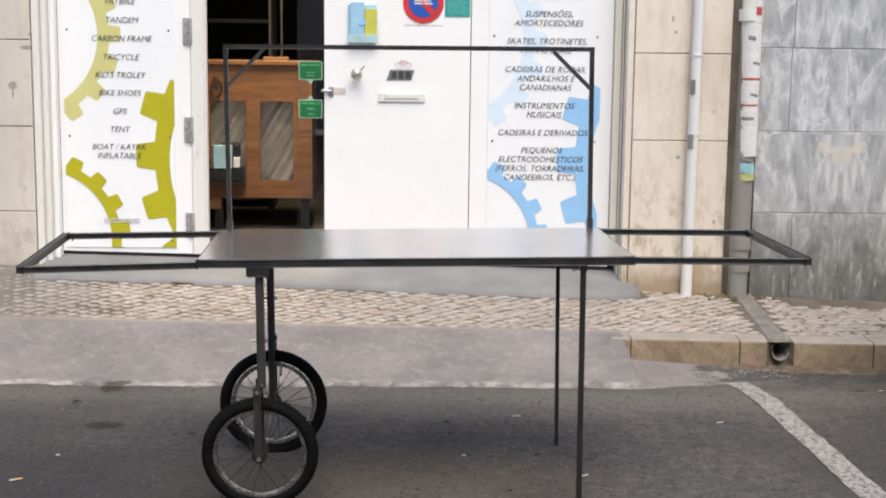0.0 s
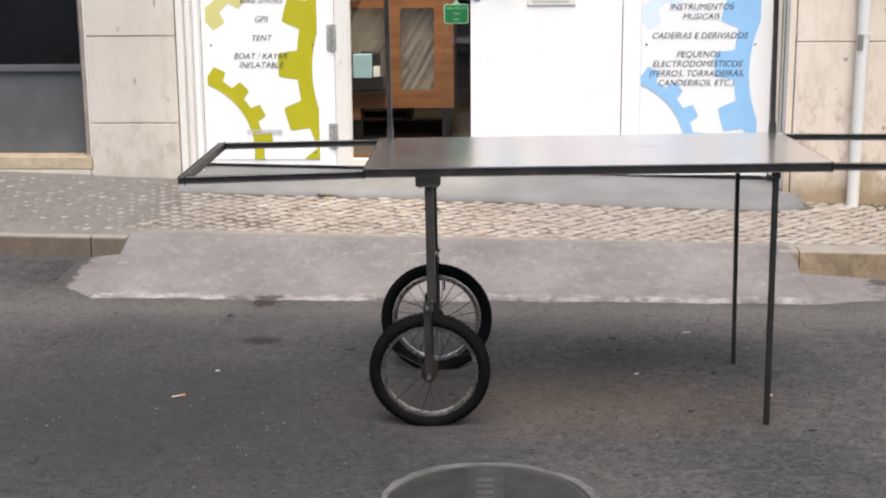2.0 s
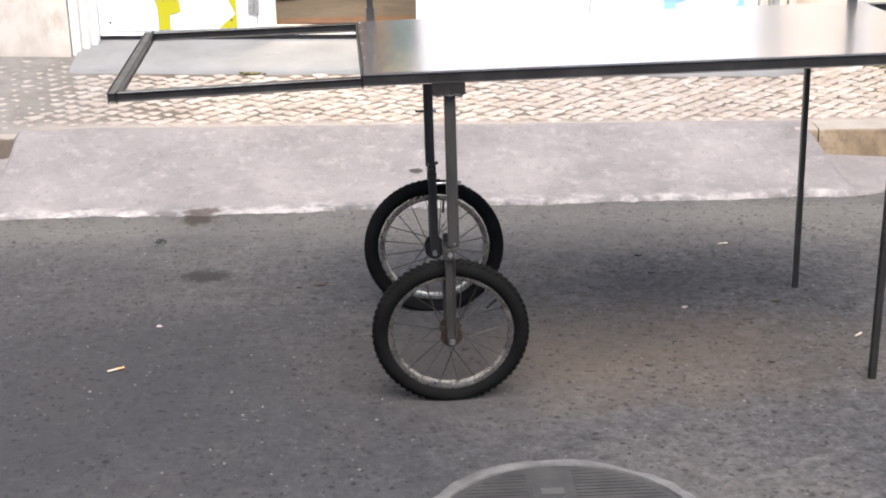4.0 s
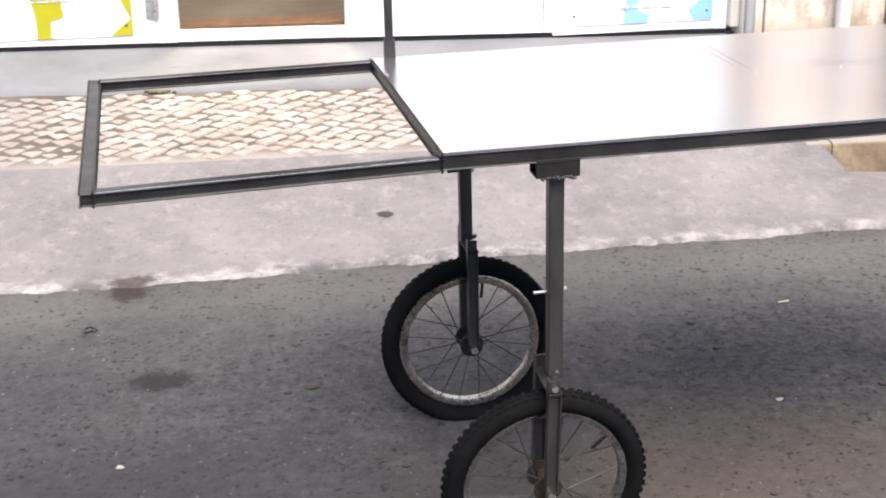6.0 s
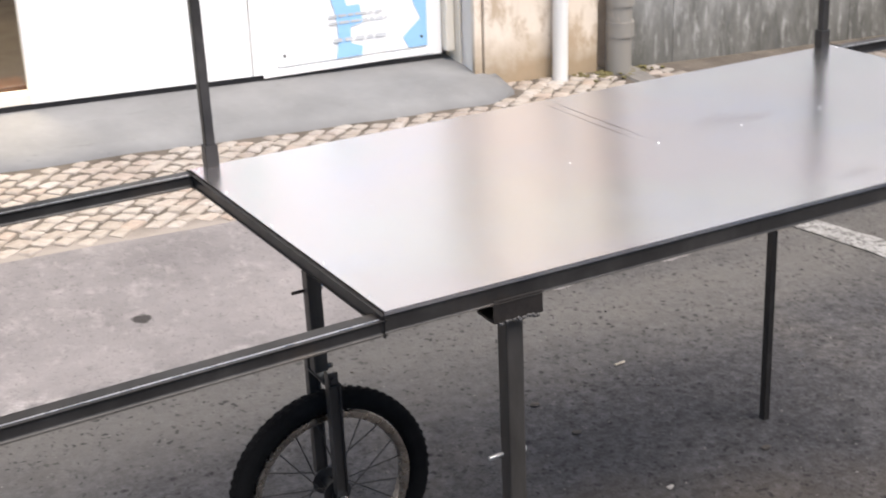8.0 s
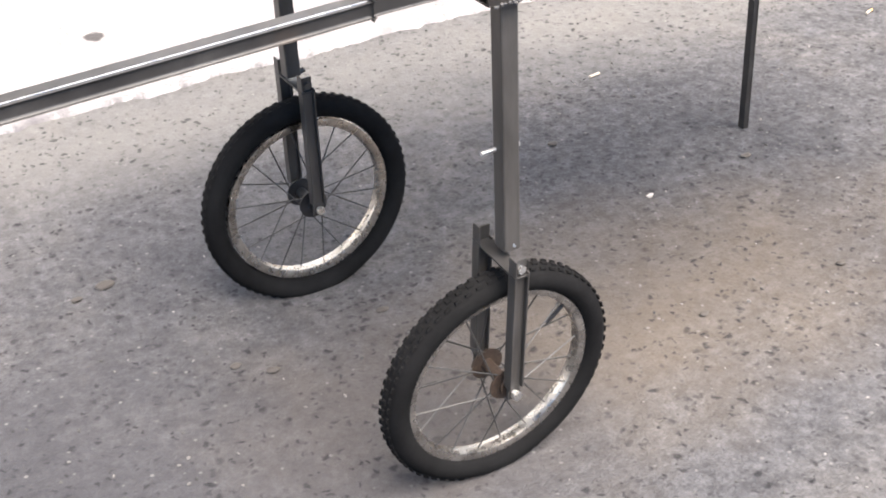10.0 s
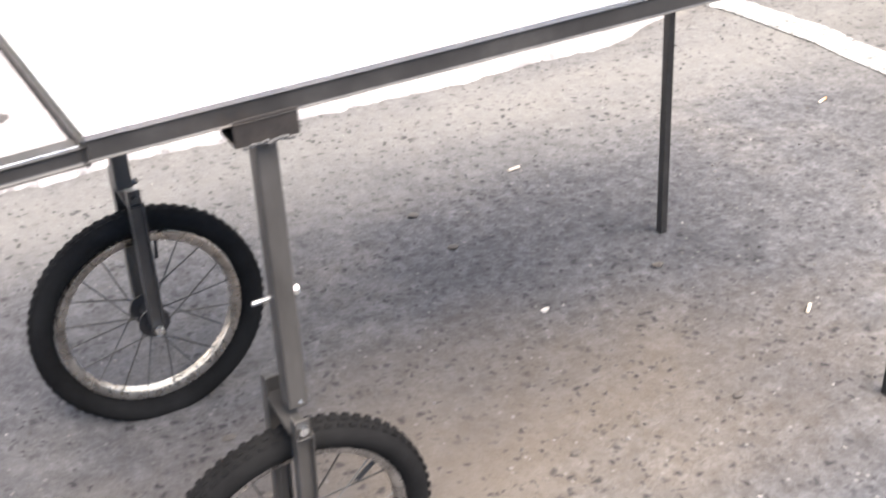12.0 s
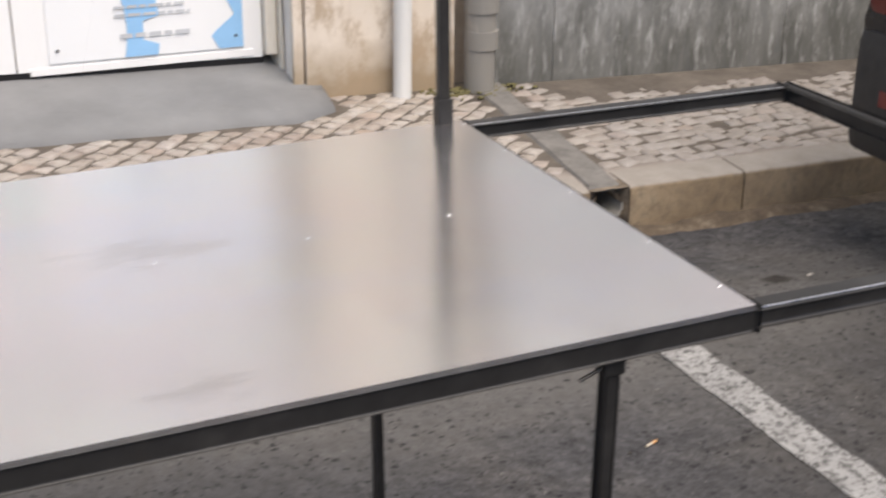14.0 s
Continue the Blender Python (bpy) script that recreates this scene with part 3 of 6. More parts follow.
def mesh_of(name, bm, material, smooth=False):
    bmesh.ops.recalc_face_normals(bm, faces=bm.faces)
    me = bpy.data.meshes.new(name)
    bm.to_mesh(me)
    bm.free()
    me.materials.append(material)
    if smooth:
        me.polygons.foreach_set("use_smooth", [True] * len(me.polygons))
        me.set_sharp_from_angle(angle=radians(40))
    return me


# the shop front is drawn in its own plan; this lays it into the street
FRONT = Matrix.Translation((-0.044, 0, 0.016)) @ Matrix.Diagonal((1.005, 1, 1, 1))
INSIDE = Matrix.Translation((-0.075, 0, 0.0))
lay = None


def of_thing(ob):
    """Whether a part hangs under an Empty, in that thing's own measures."""
    while ob is not None:
        if ob.type == 'EMPTY':
            return True
        ob = ob.parent
    return False


def part(name, bm, material, parent=None, label="", smooth=False):
    if lay is not None and not of_thing(parent):
        bm.transform(lay)
    ob = new(name, mesh_of(name, bm, material, smooth))
    if parent is not None:
        ob.parent = parent
    if label:
        tagged(ob, label)
    return ob


def setting(name, bm, material, label, category=""):
    return tagged(part(name, bm, material), label, category, kind="structure")


def thing(name, x, y, z, label, category, group=""):
    ob = new(name)
    ob.location = Vector((x, y, z)) if lay is None else lay @ Vector((x, y, z))
    ob.empty_display_size = 0.1
    return tagged(ob, label, category, group)


def lettering(words, height, material, parent, x, y, z, squeeze=1.0, slant=0.25):
    """One line of raised print, centred at x, its middle at z, facing the street."""
    cu = bpy.data.curves.new("lettering", 'FONT')
    cu.body = words
    cu.size = height / 0.7
    cu.align_x = 'CENTER'
    cu.shear = slant
    cu.resolution_u = 3
    cu.offset = -height * 0.005
    ob = bpy.data.objects.new("lettering", cu)
    scene.collection.objects.link(ob)
    me = bpy.data.meshes.new_from_object(ob.evaluated_get(bpy.context.evaluated_depsgraph_get()))
    bpy.data.objects.remove(ob)
    for v in me.vertices:
        v.co = lay @ Vector((x + v.co.x * squeeze, y, z - height / 2 + v.co.y))
    me.materials.clear()
    me.materials.append(material)
    o = new("lettering", me)
    o.parent = parent
    return tagged(o, "printed word: " + words.lower())


def bars(parent, material, x, y, z, w, h, n=1, seed=1):
    """Unreadable print as short bars in a line."""
    rng = random.Random(seed)
    bm = bmesh.new()
    for row in range(n):
        cx = x - w / 2
        zz = z - row * h * 2.0
        while cx < x + w / 2 - 0.01:
            q = min(rng.uniform(0.02, 0.06), x + w / 2 - cx)
            box(bm, cx, cx + q, y - 0.0006, y, zz - h / 2, zz + h / 2)
            cx += q + h * 0.7
    return part("print_bars", bm, material, parent, "small unreadable print")


# ---- levels of the street ----
def kerb_top(x):
    return 0.14 - 0.018 * max(-6.0, min(6.0, x))


def foot_of_wall(x):
    return 0.255 - 0.037 * max(-5.0, min(4.5, x))


def pave(x, y):
    k = max(0.0, min(1.2, (y - 6.68) / 1.06))
    return kerb_top(x) * (1 - k) + foot_of_wall(x) * k


def road(x, y):
    g = max(0.0, min(1.0, (y - 5.7) / 0.9))
    tilt = max(-0.12, min(0.12, -0.025 * x))
    if y > 7.3:
        return -0.25
    hollow = 0.018 * math.exp(-((x + 0.14) / 0.30) ** 2 - ((y - 4.32) / 0.25) ** 2) + 0.010 * math.exp(-((x + 0.15) / 0.30) ** 2 - ((y - 5.0) / 0.25) ** 2)
    return tilt * g * g * (3 - 2 * g) + 0.004 * math.sin(x * 2.1 + y) - hollow


def grid(bm, xs, ys, f):
    rows = [[bm.verts.new((x, y, f(x, y))) for x in xs] for y in ys]
    for j in range(len(ys) - 1):
        for i in range(len(xs) - 1):
            bm.faces.new((rows[j][i], rows[j][i + 1], rows[j + 1][i + 1], rows[j + 1][i]))
    return bm


def steps(a, b, n):
    return [a + (b - a) * i / n for i in range(n + 1)]


# ---- ground sheet to the horizon ----
xs = [-900, -200, -60, -20] + steps(-8, 9, 85) + [20, 60, 200, 900]
ys = [-900, -200, -60, -15] + steps(-3, 7.2, 68) + [7.31, 12, 60, 200, 900]
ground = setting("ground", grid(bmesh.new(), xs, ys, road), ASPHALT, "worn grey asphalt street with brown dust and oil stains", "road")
ground.data.polygons.foreach_set("use_smooth", [True] * len(ground.data.polygons))

# painted parking line, slightly ragged
bm = bmesh.new()
rng = random.Random(4)
n = 60
left, right = [], []
for i in range(n + 1):
    y = 6.36 - 4.6 * i / n
    cx = 2.146 + 0.018 * (6.36 - y)
    left.append(bm.verts.new((cx - 0.056 + rng.uniform(-0.006, 0.006), y, road(cx, y) + 0.004)))
    right.append(bm.verts.new((cx + 0.064 + rng.uniform(-0.006, 0.006), y, road(cx, y) + 0.004)))
for i in range(n):
    bm.faces.new((left[i], right[i], right[i + 1], left[i + 1]))
setting("parking_line", bm, LINE, "worn white painted parking line on the asphalt", "road marking")

# ---- pavement bed ----
bm = grid(bmesh.new(), steps(-9, 9, 90), [6.70] + steps(6.74, 7.80, 14), lambda x, y: pave(x, y) - 0.0055)
pavement = setting("pavement", bm, SAND, "sandy bed of a limestone sett pavement", "pavement")
pavement.data.polygons.foreach_set("use_smooth", [True] * len(pavement.data.polygons))

# ---- sloped cement ramp between the two kerbs ----
def ramp_front(x):
    return 6.045 + 0.018 * min(0.0, x) + 0.022 * noise.noise((x * 4.0, 0.3, 0)) + 0.016 * noise.noise((x * 17.0, 2.3, 0)) + 0.010 * noise.noise((x * 43.0, 5.3, 0))


bm = bmesh.new()
xs = steps(-2.13, 2.46, 312)
rows = []
for j in range(13):
    row = []
    for x in xs:
        f = ramp_front(x)
        # the ends feather out into the gutter
        endl = max(0.0, min(1.0, (x + 2.13) / 0.25))
        endr = max(0.0, min(1.0, (2.46 - x) / 0.86))
        back = 6.80 if -1.88 < x < 1.62 else 6.675
        f = f + (1 - endl) * 0.22 + (1 - endr) * 0.42
        y = f + (back - f) * (j - 1) / 11 if j else f - 0.004
        k = max(0.0, (y - 6.055) / 0.66)
        z = 0.012 + (kerb_top(x) - 0.006) * min(1.02, k) ** 1.5
        if x < -1.88 or x > 1.62:
            z = road(x, y) + 0.004 + 0.006 * (endl * endr) + 0.035 * max(0, (y - 6.3) / 0.4) * (endl if x < 0 else endr)
        z = max(z, road(x, y) + 0.004)
        z += 0.004 * noise.noise((x * 2.5, y * 5, 1))
        row.append(bm.verts.new((x, y, road(x, y) - 0.02 if j == 0 else z)))
    rows.append(row)
for j in range(12):
    for i in range(312):
        bm.faces.new((rows[j][i], rows[j][i + 1], rows[j + 1][i + 1], rows[j + 1][i]))
ramp = setting("cement_ramp", bm, RAMP, "patchy grey cement ramp sloping from road to pavement", "ramp")
ramp.data.polygons.foreach_set("use_smooth", [True] * len(ramp.data.polygons))

# ---- doorstep of smooth cement ----
def sill(x):
    """The foot of the doors, falling along the street."""
    return 0.341 - 0.0268 * x if x > 0 else 0.341 - 0.021 * x


def on_sill(bm, clear=0.0, foot=None):
    """Cuts the foot of a leaf to the slope of the doorstep; with a foot, low things follow it at both edges."""
    for v in bm.verts:
        if v.co.z < 0.4 and foot is not None:
            v.co.z = sill(v.co.x - 0.044) + foot - 0.016
        elif v.co.z <= 0.501 and (foot is not None or v.co.z < 0.5):
            v.co.z = sill(v.co.x - 0.044) + clear - 0.016
    return bm


bm = bmesh.new()
xs = steps(-1.80, 1.86, 60)
rows = []
for j in range(8):
    row = []
    for x in xs:
        yf = 7.50 + 0.02 * noise.noise((x * 3, 5, 0)) + max(0, x - 1.70) * 0.55
        top = sill(x) - 0.006
        k = max(0, (j - 1) / 6)
        y = yf + (8.02 - yf) * k
        low = pave(x, yf) + 0.012
        z = low + (top - low) * (k ** 0.8)
        row.append(bm.verts.new((x, y, pave(x, yf) - 0.05 if j == 0 else z)))
    rows.append(row)
for j in range(7):
    for i in range(60):
        bm.faces.new((rows[j][i], rows[j][i + 1], rows[j + 1][i + 1], rows[j + 1][i]))
side = [r[-1] for r in rows]
foot = [bm.verts.new((v.co.x + 0.01, v.co.y, 0.05)) for v in side]
for i in range(7):
    bm.faces.new((side[i], foot[i], foot[i + 1], side[i + 1]))
step = setting("doorstep", bm, STEP, "smooth blue-grey cement doorstep sloping to the pavement", "step")
step.data.polygons.foreach_set("use_smooth", [True] * len(step.data.polygons))

# ---- facade core with its openings ----
lay = FRONT
bm = bmesh.new()
box(bm, -16, -4.2, 7.77, 8.15, -0.2, 8)
box(bm, -2.33, -1.79, 7.77, 8.15, -0.2, 2.95)
box(bm, 1.80, 2.428, 7.77, 8.15, -0.2, 2.95)
box(bm, 2.428, 2.60, 7.90, 8.15, -0.2, 8)
box(bm, 2.60, 16, 7.77, 8.15, -0.2, 8)
box(bm, -4.2, 2.428, 7.77, 8.15, 2.95, 8)
box(bm, -4.2, -2.33, 7.77, 8.15, -0.2, 0.355)
wall = setting("wall_front", bm, STUCCO, "cream rendered shop facade above stone piers", "wall")


def slab(x0, x1, z0, z1, mat, name="stone_block", y=7.74, gap=0.0025):
    rngb = random.Random(int((x0 * 31 + z0 * 17) * 100))
    bm = bx(x0 + gap, x1 - gap, y + rngb.uniform(-0.002, 0.002), 7.775, z0 + gap, z1 - gap, 0.004)
    return part(name, bm, mat, wall)


for x0, x1 in ((-2.313, -1.778), (1.838, 2.430)):
    zs = [0.0, 0.638, 1.155, 1.671, 2.19, 2.70, 2.95] if x0 < 0 else [-0.05, 1.106, 1.636, 2.17, 2.70, 2.95]
    for a, b in zip(zs, zs[1:]):
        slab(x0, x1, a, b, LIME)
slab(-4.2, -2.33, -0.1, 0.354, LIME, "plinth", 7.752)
slab(1.794, 1.836, 0.0, 2.95, LIME, "stone_margin", 7.748)
for a, b, cuts in ((-0.1, 0.665, (2.60, 2.85, 3.95, 5.2)), (0.665, 1.169, (2.60, 3.62, 4.8, 5.2)), (1.169, 1.677, (2.60, 2.80, 3.95, 5.2)),
                   (1.677, 2.19, (2.60, 2.81, 3.95, 5.2)), (2.19, 2.70, (2.60, 3.5, 5.2)), (2.70, 3.2, (2.60, 3.9, 5.2))):
    for x0, x1 in zip(cuts, cuts[1:]):
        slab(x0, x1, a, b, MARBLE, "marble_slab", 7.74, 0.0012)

# browner, darker panel backing the recess behind the pipe
part("recess_render", bx(2.433, 2.599, 7.880, 7.898, -0.1, 3.2), plain("brown_render", (0.36, 0.30, 0.245), 0.9, vary=0.4, scale=5), wall, "brown render panel behind the pipe")

# closing walls of the street, out of view
setting("wall_opposite", bx(-16, 16, -7.4, -7.0, -0.2, 3.0), STUCCO, "plain rendered wall across the street", "wall")

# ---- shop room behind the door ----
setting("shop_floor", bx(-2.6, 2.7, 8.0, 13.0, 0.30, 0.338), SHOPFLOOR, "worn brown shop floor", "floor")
setting("shop_ceiling", bx(-2.6, 2.7, 8.15, 13.0, 3.2, 3.3), INTERIOR_DARK, "shop ceiling coloured near-black for the room's darkness", "ceiling")
setting("wall_shop_back", bx(-2.6, 2.7, 12.9, 13.0, 0.338, 3.2), INTERIOR_DARK, "back wall of the shop coloured near-black for darkness", "wall")
setting("wall_shop_left", bx(-2.7, -2.6, 8.15, 13.0, 0.2, 3.3), INTERIOR_DARK, "side wall of the shop coloured near-black for darkness", "wall")
setting("wall_shop_right", bx(2.7, 2.8, 8.15, 13.0, 0.2, 3.3), INTERIOR_DARK, "side wall of the shop coloured near-black for darkness", "wall")
setting("threshold", on_sill(bx(-0.80, -0.03, 7.945, 8.03, 0.325, 0.50), 0.046, 0.008), CREAM, "scuffed cream painted door threshold", "threshold")
setting("threshold_board", bx(-0.80, -0.03, 8.04, 8.20, 0.335, 0.392, 0.004), plain("worn_brown_board", (0.085, 0.040, 0.018), 0.6, vary=0.5, scale=12), "worn dark brown wooden board inside the doorway", "threshold")

# ---- neighbouring shop window ----
shopwin = setting("window_1", bx(-4.2, -2.33, 7.93, 7.96, 0.434, 0.94, 0.003), SHUTTER, "dark shop window over a grey metal panel", "window")
part("window_frame", bx(-4.2, -2.40, 7.90, 7.945, 0.935, 0.975, 0.004), SHUTTER, shopwin)
part("window_frame", bx(-2.40, -2.36, 7.89, 7.95, 0.434, 2.95, 0.004), SHUTTER, shopwin)
part("window_jamb", bx(-2.358, -2.317, 7.78, 7.95, 0.355, 2.95, 0.004), plain("dirty_jamb", (0.30, 0.25, 0.205), 0.7, vary=0.35, scale=9), shopwin)
part("pane", bx(-4.2, -2.40, 7.935, 7.94, 0.975, 2.95), BLACKGLASS, shopwin, "dark reflecting shop pane")
part("window_sill", bx(-4.2, -2.318, 7.76, 7.95, 0.357, 0.432, 0.006), plain("stained_sill", (0.40, 0.325, 0.225), 0.75, vary=0.4, scale=7, bump=0.3), shopwin, "brown-stained cream stone sill")

# ---- shop doors ----
trim = setting("trim", bx(-1.776, -1.735, 7.755, 7.95, 0.30, 2.95, 0.006), OLDWHITE, "chipped white wooden door surround", "trim")
part("moulding", bx(-1.735, -1.700, 7.80, 7.95, 0.31, 2.95, 0.010), OLDWHITE, trim)
part("moulding", bx(-1.700, -1.668, 7.86, 7.95, 0.335, 2.95, 0.008), WHITE, trim)
part("moulding", bx(1.742, 1.785, 7.90, 7.97, 0.30, 2.95, 0.008), CREAM, trim, "cream painted moulding")
part("head", bx(-1.668, 1.742, 7.90, 7.99, 2.90, 2.95, 0.006), WHITE, trim)
# added black strip: the shade in the gap under the doors
bm = bmesh.new()
for xa, xb in ((-1.667, -0.9), (-0.9, 0.0), (0.0, 0.86), (0.86, 1.741)):
    bm_ = bx(xa, xb, 7.950, 7.980, 0.30, 0.50)
    on_sill(bm_, 0.0095, -0.035)
    tmp = bpy.data.meshes.new("strip")
    bm_.to_mesh(tmp)
    bm.from_mesh(tmp)
    bpy.data.meshes.remove(tmp)
part("gap_strip", bm, BLACKPL, trim, "black strip that darkens the gap under the doors")
part("reveal", bx(1.788, 1.7925, 7.86, 8.0, 0.25, 2.95), CREAM, trim, "dark gap beside the door frame")

door_left = setting("door_1", on_sill(bx(-1.665, -0.864, 7.94, 7.985, 0.362, 2.90), 0.008), WHITE, "white wooden door leaf with olive sign panel", "door")
part("hinge_stile", on_sill(bx(-0.861, -0.782, 7.935, 7.99, 0.352, 2.90), 0.008), OLDWHITE, door_left, "chipped white stile")
part("door_edge", on_sill(bx(-0.782, -0.770, 7.95, 8.02, 0.352, 2.90), 0.008), OLDWHITE, door_left)
for z0, z1 in ((1.652, 1.815), (1.053, 1.209), (0.461, 0.612), (2.25, 2.41)):
    bm = bmesh.new()
    box(bm, -0.906, -0.850, 7.930, 7.940, z0, z1, 0.002)
    for i in range(5):
        a = z0 + (z1 - z0) * i / 5 + 0.002
        rod(bm, (-0.868, 7.926, a), (-0.868, 7.926, a + (z1 - z0) / 5 - 0.004), 0.009, n=10)
    for i in range(4):
        rod(bm, (-0.893, 7.931, z0 + 0.02 + i * 0.036), (-0.893, 7.926, z0 + 0.02 + i * 0.036), 0.006, n=8)
    part("hinge", bm, STEELGREY, door_left, "grime-streaked steel hinge", True)

door_mid = setting("door_2", on_sill(bx(-0.045, 0.853, 7.94, 7.985, 0.338, 2.90), 0.008), WHITE, "plain white wooden shop door leaf", "door")
door_right = setting("door_3", on_sill(bx(0.859, 1.738, 7.94, 7.985, 0.325, 2.90), 0.008), WHITE, "white wooden door leaf with blue sign panel", "door")
part("lower_rail", bx(0.90, 1.70, 7.936, 7.941, 0.295, 0.322, 0.002), WHITE, door_right)

# door furniture
bm = bmesh.new()
rod(bm, (0.155, 7.938, 1.486), (0.155, 7.925, 1.486), 0.026, n=20)
rod(bm, (0.155, 7.93, 1.486), (0.155, 7.885, 1.486), 0.012, n=14)
bmesh.ops.create_uvsphere(bm, u_segments=16, v_segments=10, radius=0.036, matrix=pose(0.155, 7.868, 1.486) @ Matrix.Diagonal((1, 0.8, 1, 1)))
knob = part("door_knob", bm, plain("tarnished_knob", (0.62, 0.60, 0.50), 0.3, 0.85), door_mid, "worn steel door knob", True)
part("key", beam(bmesh.new(), (0.175, 7.865, 1.50), (0.20, 7.86, 1.535), 0.008, 0.004), INK, knob, "dark key tag")
bm = bx(0.290, 0.577, 7.928, 7.9405, 1.316, 1.372, 0.004)
slot = part("letter_slot", bm, OLDWHITE, door_mid, "cream metal letter slot")
part("flap", bx(0.335, 0.535, 7.922, 7.929, 1.338, 1.364, 0.003), OLDWHITE, slot)
bm = bx(0.348, 0.500, 7.936, 7.9405, 1.450, 1.514, 0.001)
for v in bm.verts:
    v.co.x += (v.co.z - 1.48) * 0.3
plate = part("number_plate", bm, plain("plate_grey", (0.17, 0.17, 0.165), 0.4), door_mid, "slanted grey plate")
bm = bmesh.new()
for i in range(3):
    box(bm, 0.368 + i * 0.043, 0.400 + i * 0.043, 7.9345, 7.936, 1.46, 1.505)
part("print_bars", bm, INK, plate, "dark bars on the plate")
# little line drawing of a bicycle above the plate
bm = bmesh.new()
for cx in (0.412, 0.468):
    for i in range(18):
        a, b = 2 * math.pi * i / 18, 2 * math.pi * (i + 1) / 18
        beam(bm, (cx + 0.02 * math.cos(a), 7.938, 1.54 + 0.02 * math.sin(a)), (cx + 0.02 * math.cos(b), 7.938, 1.54 + 0.02 * math.sin(b)), 0.002, 0.003, 0)
for p, q in (((0.412, 1.54), (0.432, 1.568)), ((0.432, 1.568), (0.46, 1.566)), ((0.46, 1.566), (0.468, 1.54)), ((0.432, 1.568), (0.44, 1.54)), ((0.44, 1.54), (0.46, 1.566)), ((0.425, 1.575), (0.44, 1.575))):
    beam(bm, (p[0], 7.938, p[1]), (q[0], 7.938, q[1]), 0.002, 0.003, 0)
part("bicycle_drawing", bm, PINK, door_mid, "tiny faded red bicycle drawing")
bm = bmesh.new()
box(bm, -0.020, 0.012, 7.930, 7.9405, 1.345, 1.405, 0.003)
rod(bm, (-0.005, 7.93, 1.378), (-0.06, 7.915, 1.382), 0.009, n=12)
part("latch", bm, PIN, door_mid, "small zinc door latch", True)
bm = bx(0.012, 0.085, 7.9375, 7.9405, 1.36, 1.40)
part("wear_patch", bm, plain("brown_scuff", (0.62, 0.53, 0.45), 0.6, vary=0.2, scale=40), door_mid, "brown scuffed paint beside the latch")


# ---- printed gear artwork ----
PX = 0.00342


def gear_ring(bm, cx, cy, r_in, r_body, r_tooth, n, phase, a0, a1, u0, v0):
    """Part of a toothed ring, in sign units, laid out flat in (x, z)."""
    m = 400
    prev = None
    for i in range(m + 1):
        a = a0 + (a1 - a0) * i / m
        f = ((a - phase) / (2 * math.pi) * n) % 1.0
        d = abs(f - 0.5) * 2
        k = max(0.0, min(1.0, (0.60 - d) / 0.20))
        k = k * k * (3 - 2 * k)
        ro = r_body + (r_tooth - r_body) * k
        pts = []
        for r in (r_in, ro):
            px, py = cx + r * math.cos(a), cy + r * math.sin(a)
            pts.append(bm.verts.new((u0 + (px - 113) * PX, 0, v0 + (471 - py) * PX)))
        if prev:
            bm.faces.new((prev[0], prev[1], pts[1], pts[0]))
        prev = pts


def clip(bm, x0, x1, z0, z1):
    for co, no in (((x0, 0, 0), (-1, 0, 0)), ((x1, 0, 0), (1, 0, 0)), ((0, 0, z0), (0, 0, -1)), ((0, 0, z1), (0, 0, 1))):
        bmesh.ops.bisect_plane(bm, geom=bm.verts[:] + bm.edges[:] + bm.faces[:], plane_co=co, plane_no=no, clear_outer=True)


def sign(parent, x0, w, z0, low, z1, strong, pale, lines, label, cap, squeeze):
    y = 7.934
    panel = part("sign_panel", bx(x0, x0 + w, y, 7.9405, low, z1, 0.001), PANEL, parent, label)
    art = ((37.5, 88, 138, 159, 179, 19, radians(-0.8) - math.pi / 19, -1.9, 2.2, pale), (598, 304, 200, 325, 358, 23, math.pi - math.pi / 23, 2.2, math.pi + 0.44, strong),
           (534, 315, 0.1, 234, 234, 3, 0, 2.2, 4.2, PANEL), (67.4, 456.3, 126, 143, 160, 19, radians(-45.9) - math.pi / 19, -1.9, 0.5, strong))
    for j, (cx, cy, ri, rb, rt, n, ph, a0, a1, m) in enumerate(art):
        bm = bmesh.new()
        gear_ring(bm, cx, cy, ri, rb, rt, n, ph, a0, a1, x0, z0)
        clip(bm, x0 + 0.002, x0 + w - 0.002, low + 0.002, z1 - 0.002)
        for v in bm.verts:
            v.co.y = y - 0.0015 - 0.0008 * j
        part("gear_print", bm, m, panel)
    for words, x, z, h in lines:
        lettering(words, h * cap, INK, panel, x, y - 0.0052, z, squeeze)
    for sx in (x0 + 0.03, x0 + w - 0.03):
        for sz in (low + 0.045, z0 + 0.69, z0 + 1.34):
            bm = rod(bmesh.new(), (sx, y + 0.001, sz), (sx, y - 0.005, sz), 0.007, 0.005, n=10)
            part("screw", bm, INK, panel)
    return panel


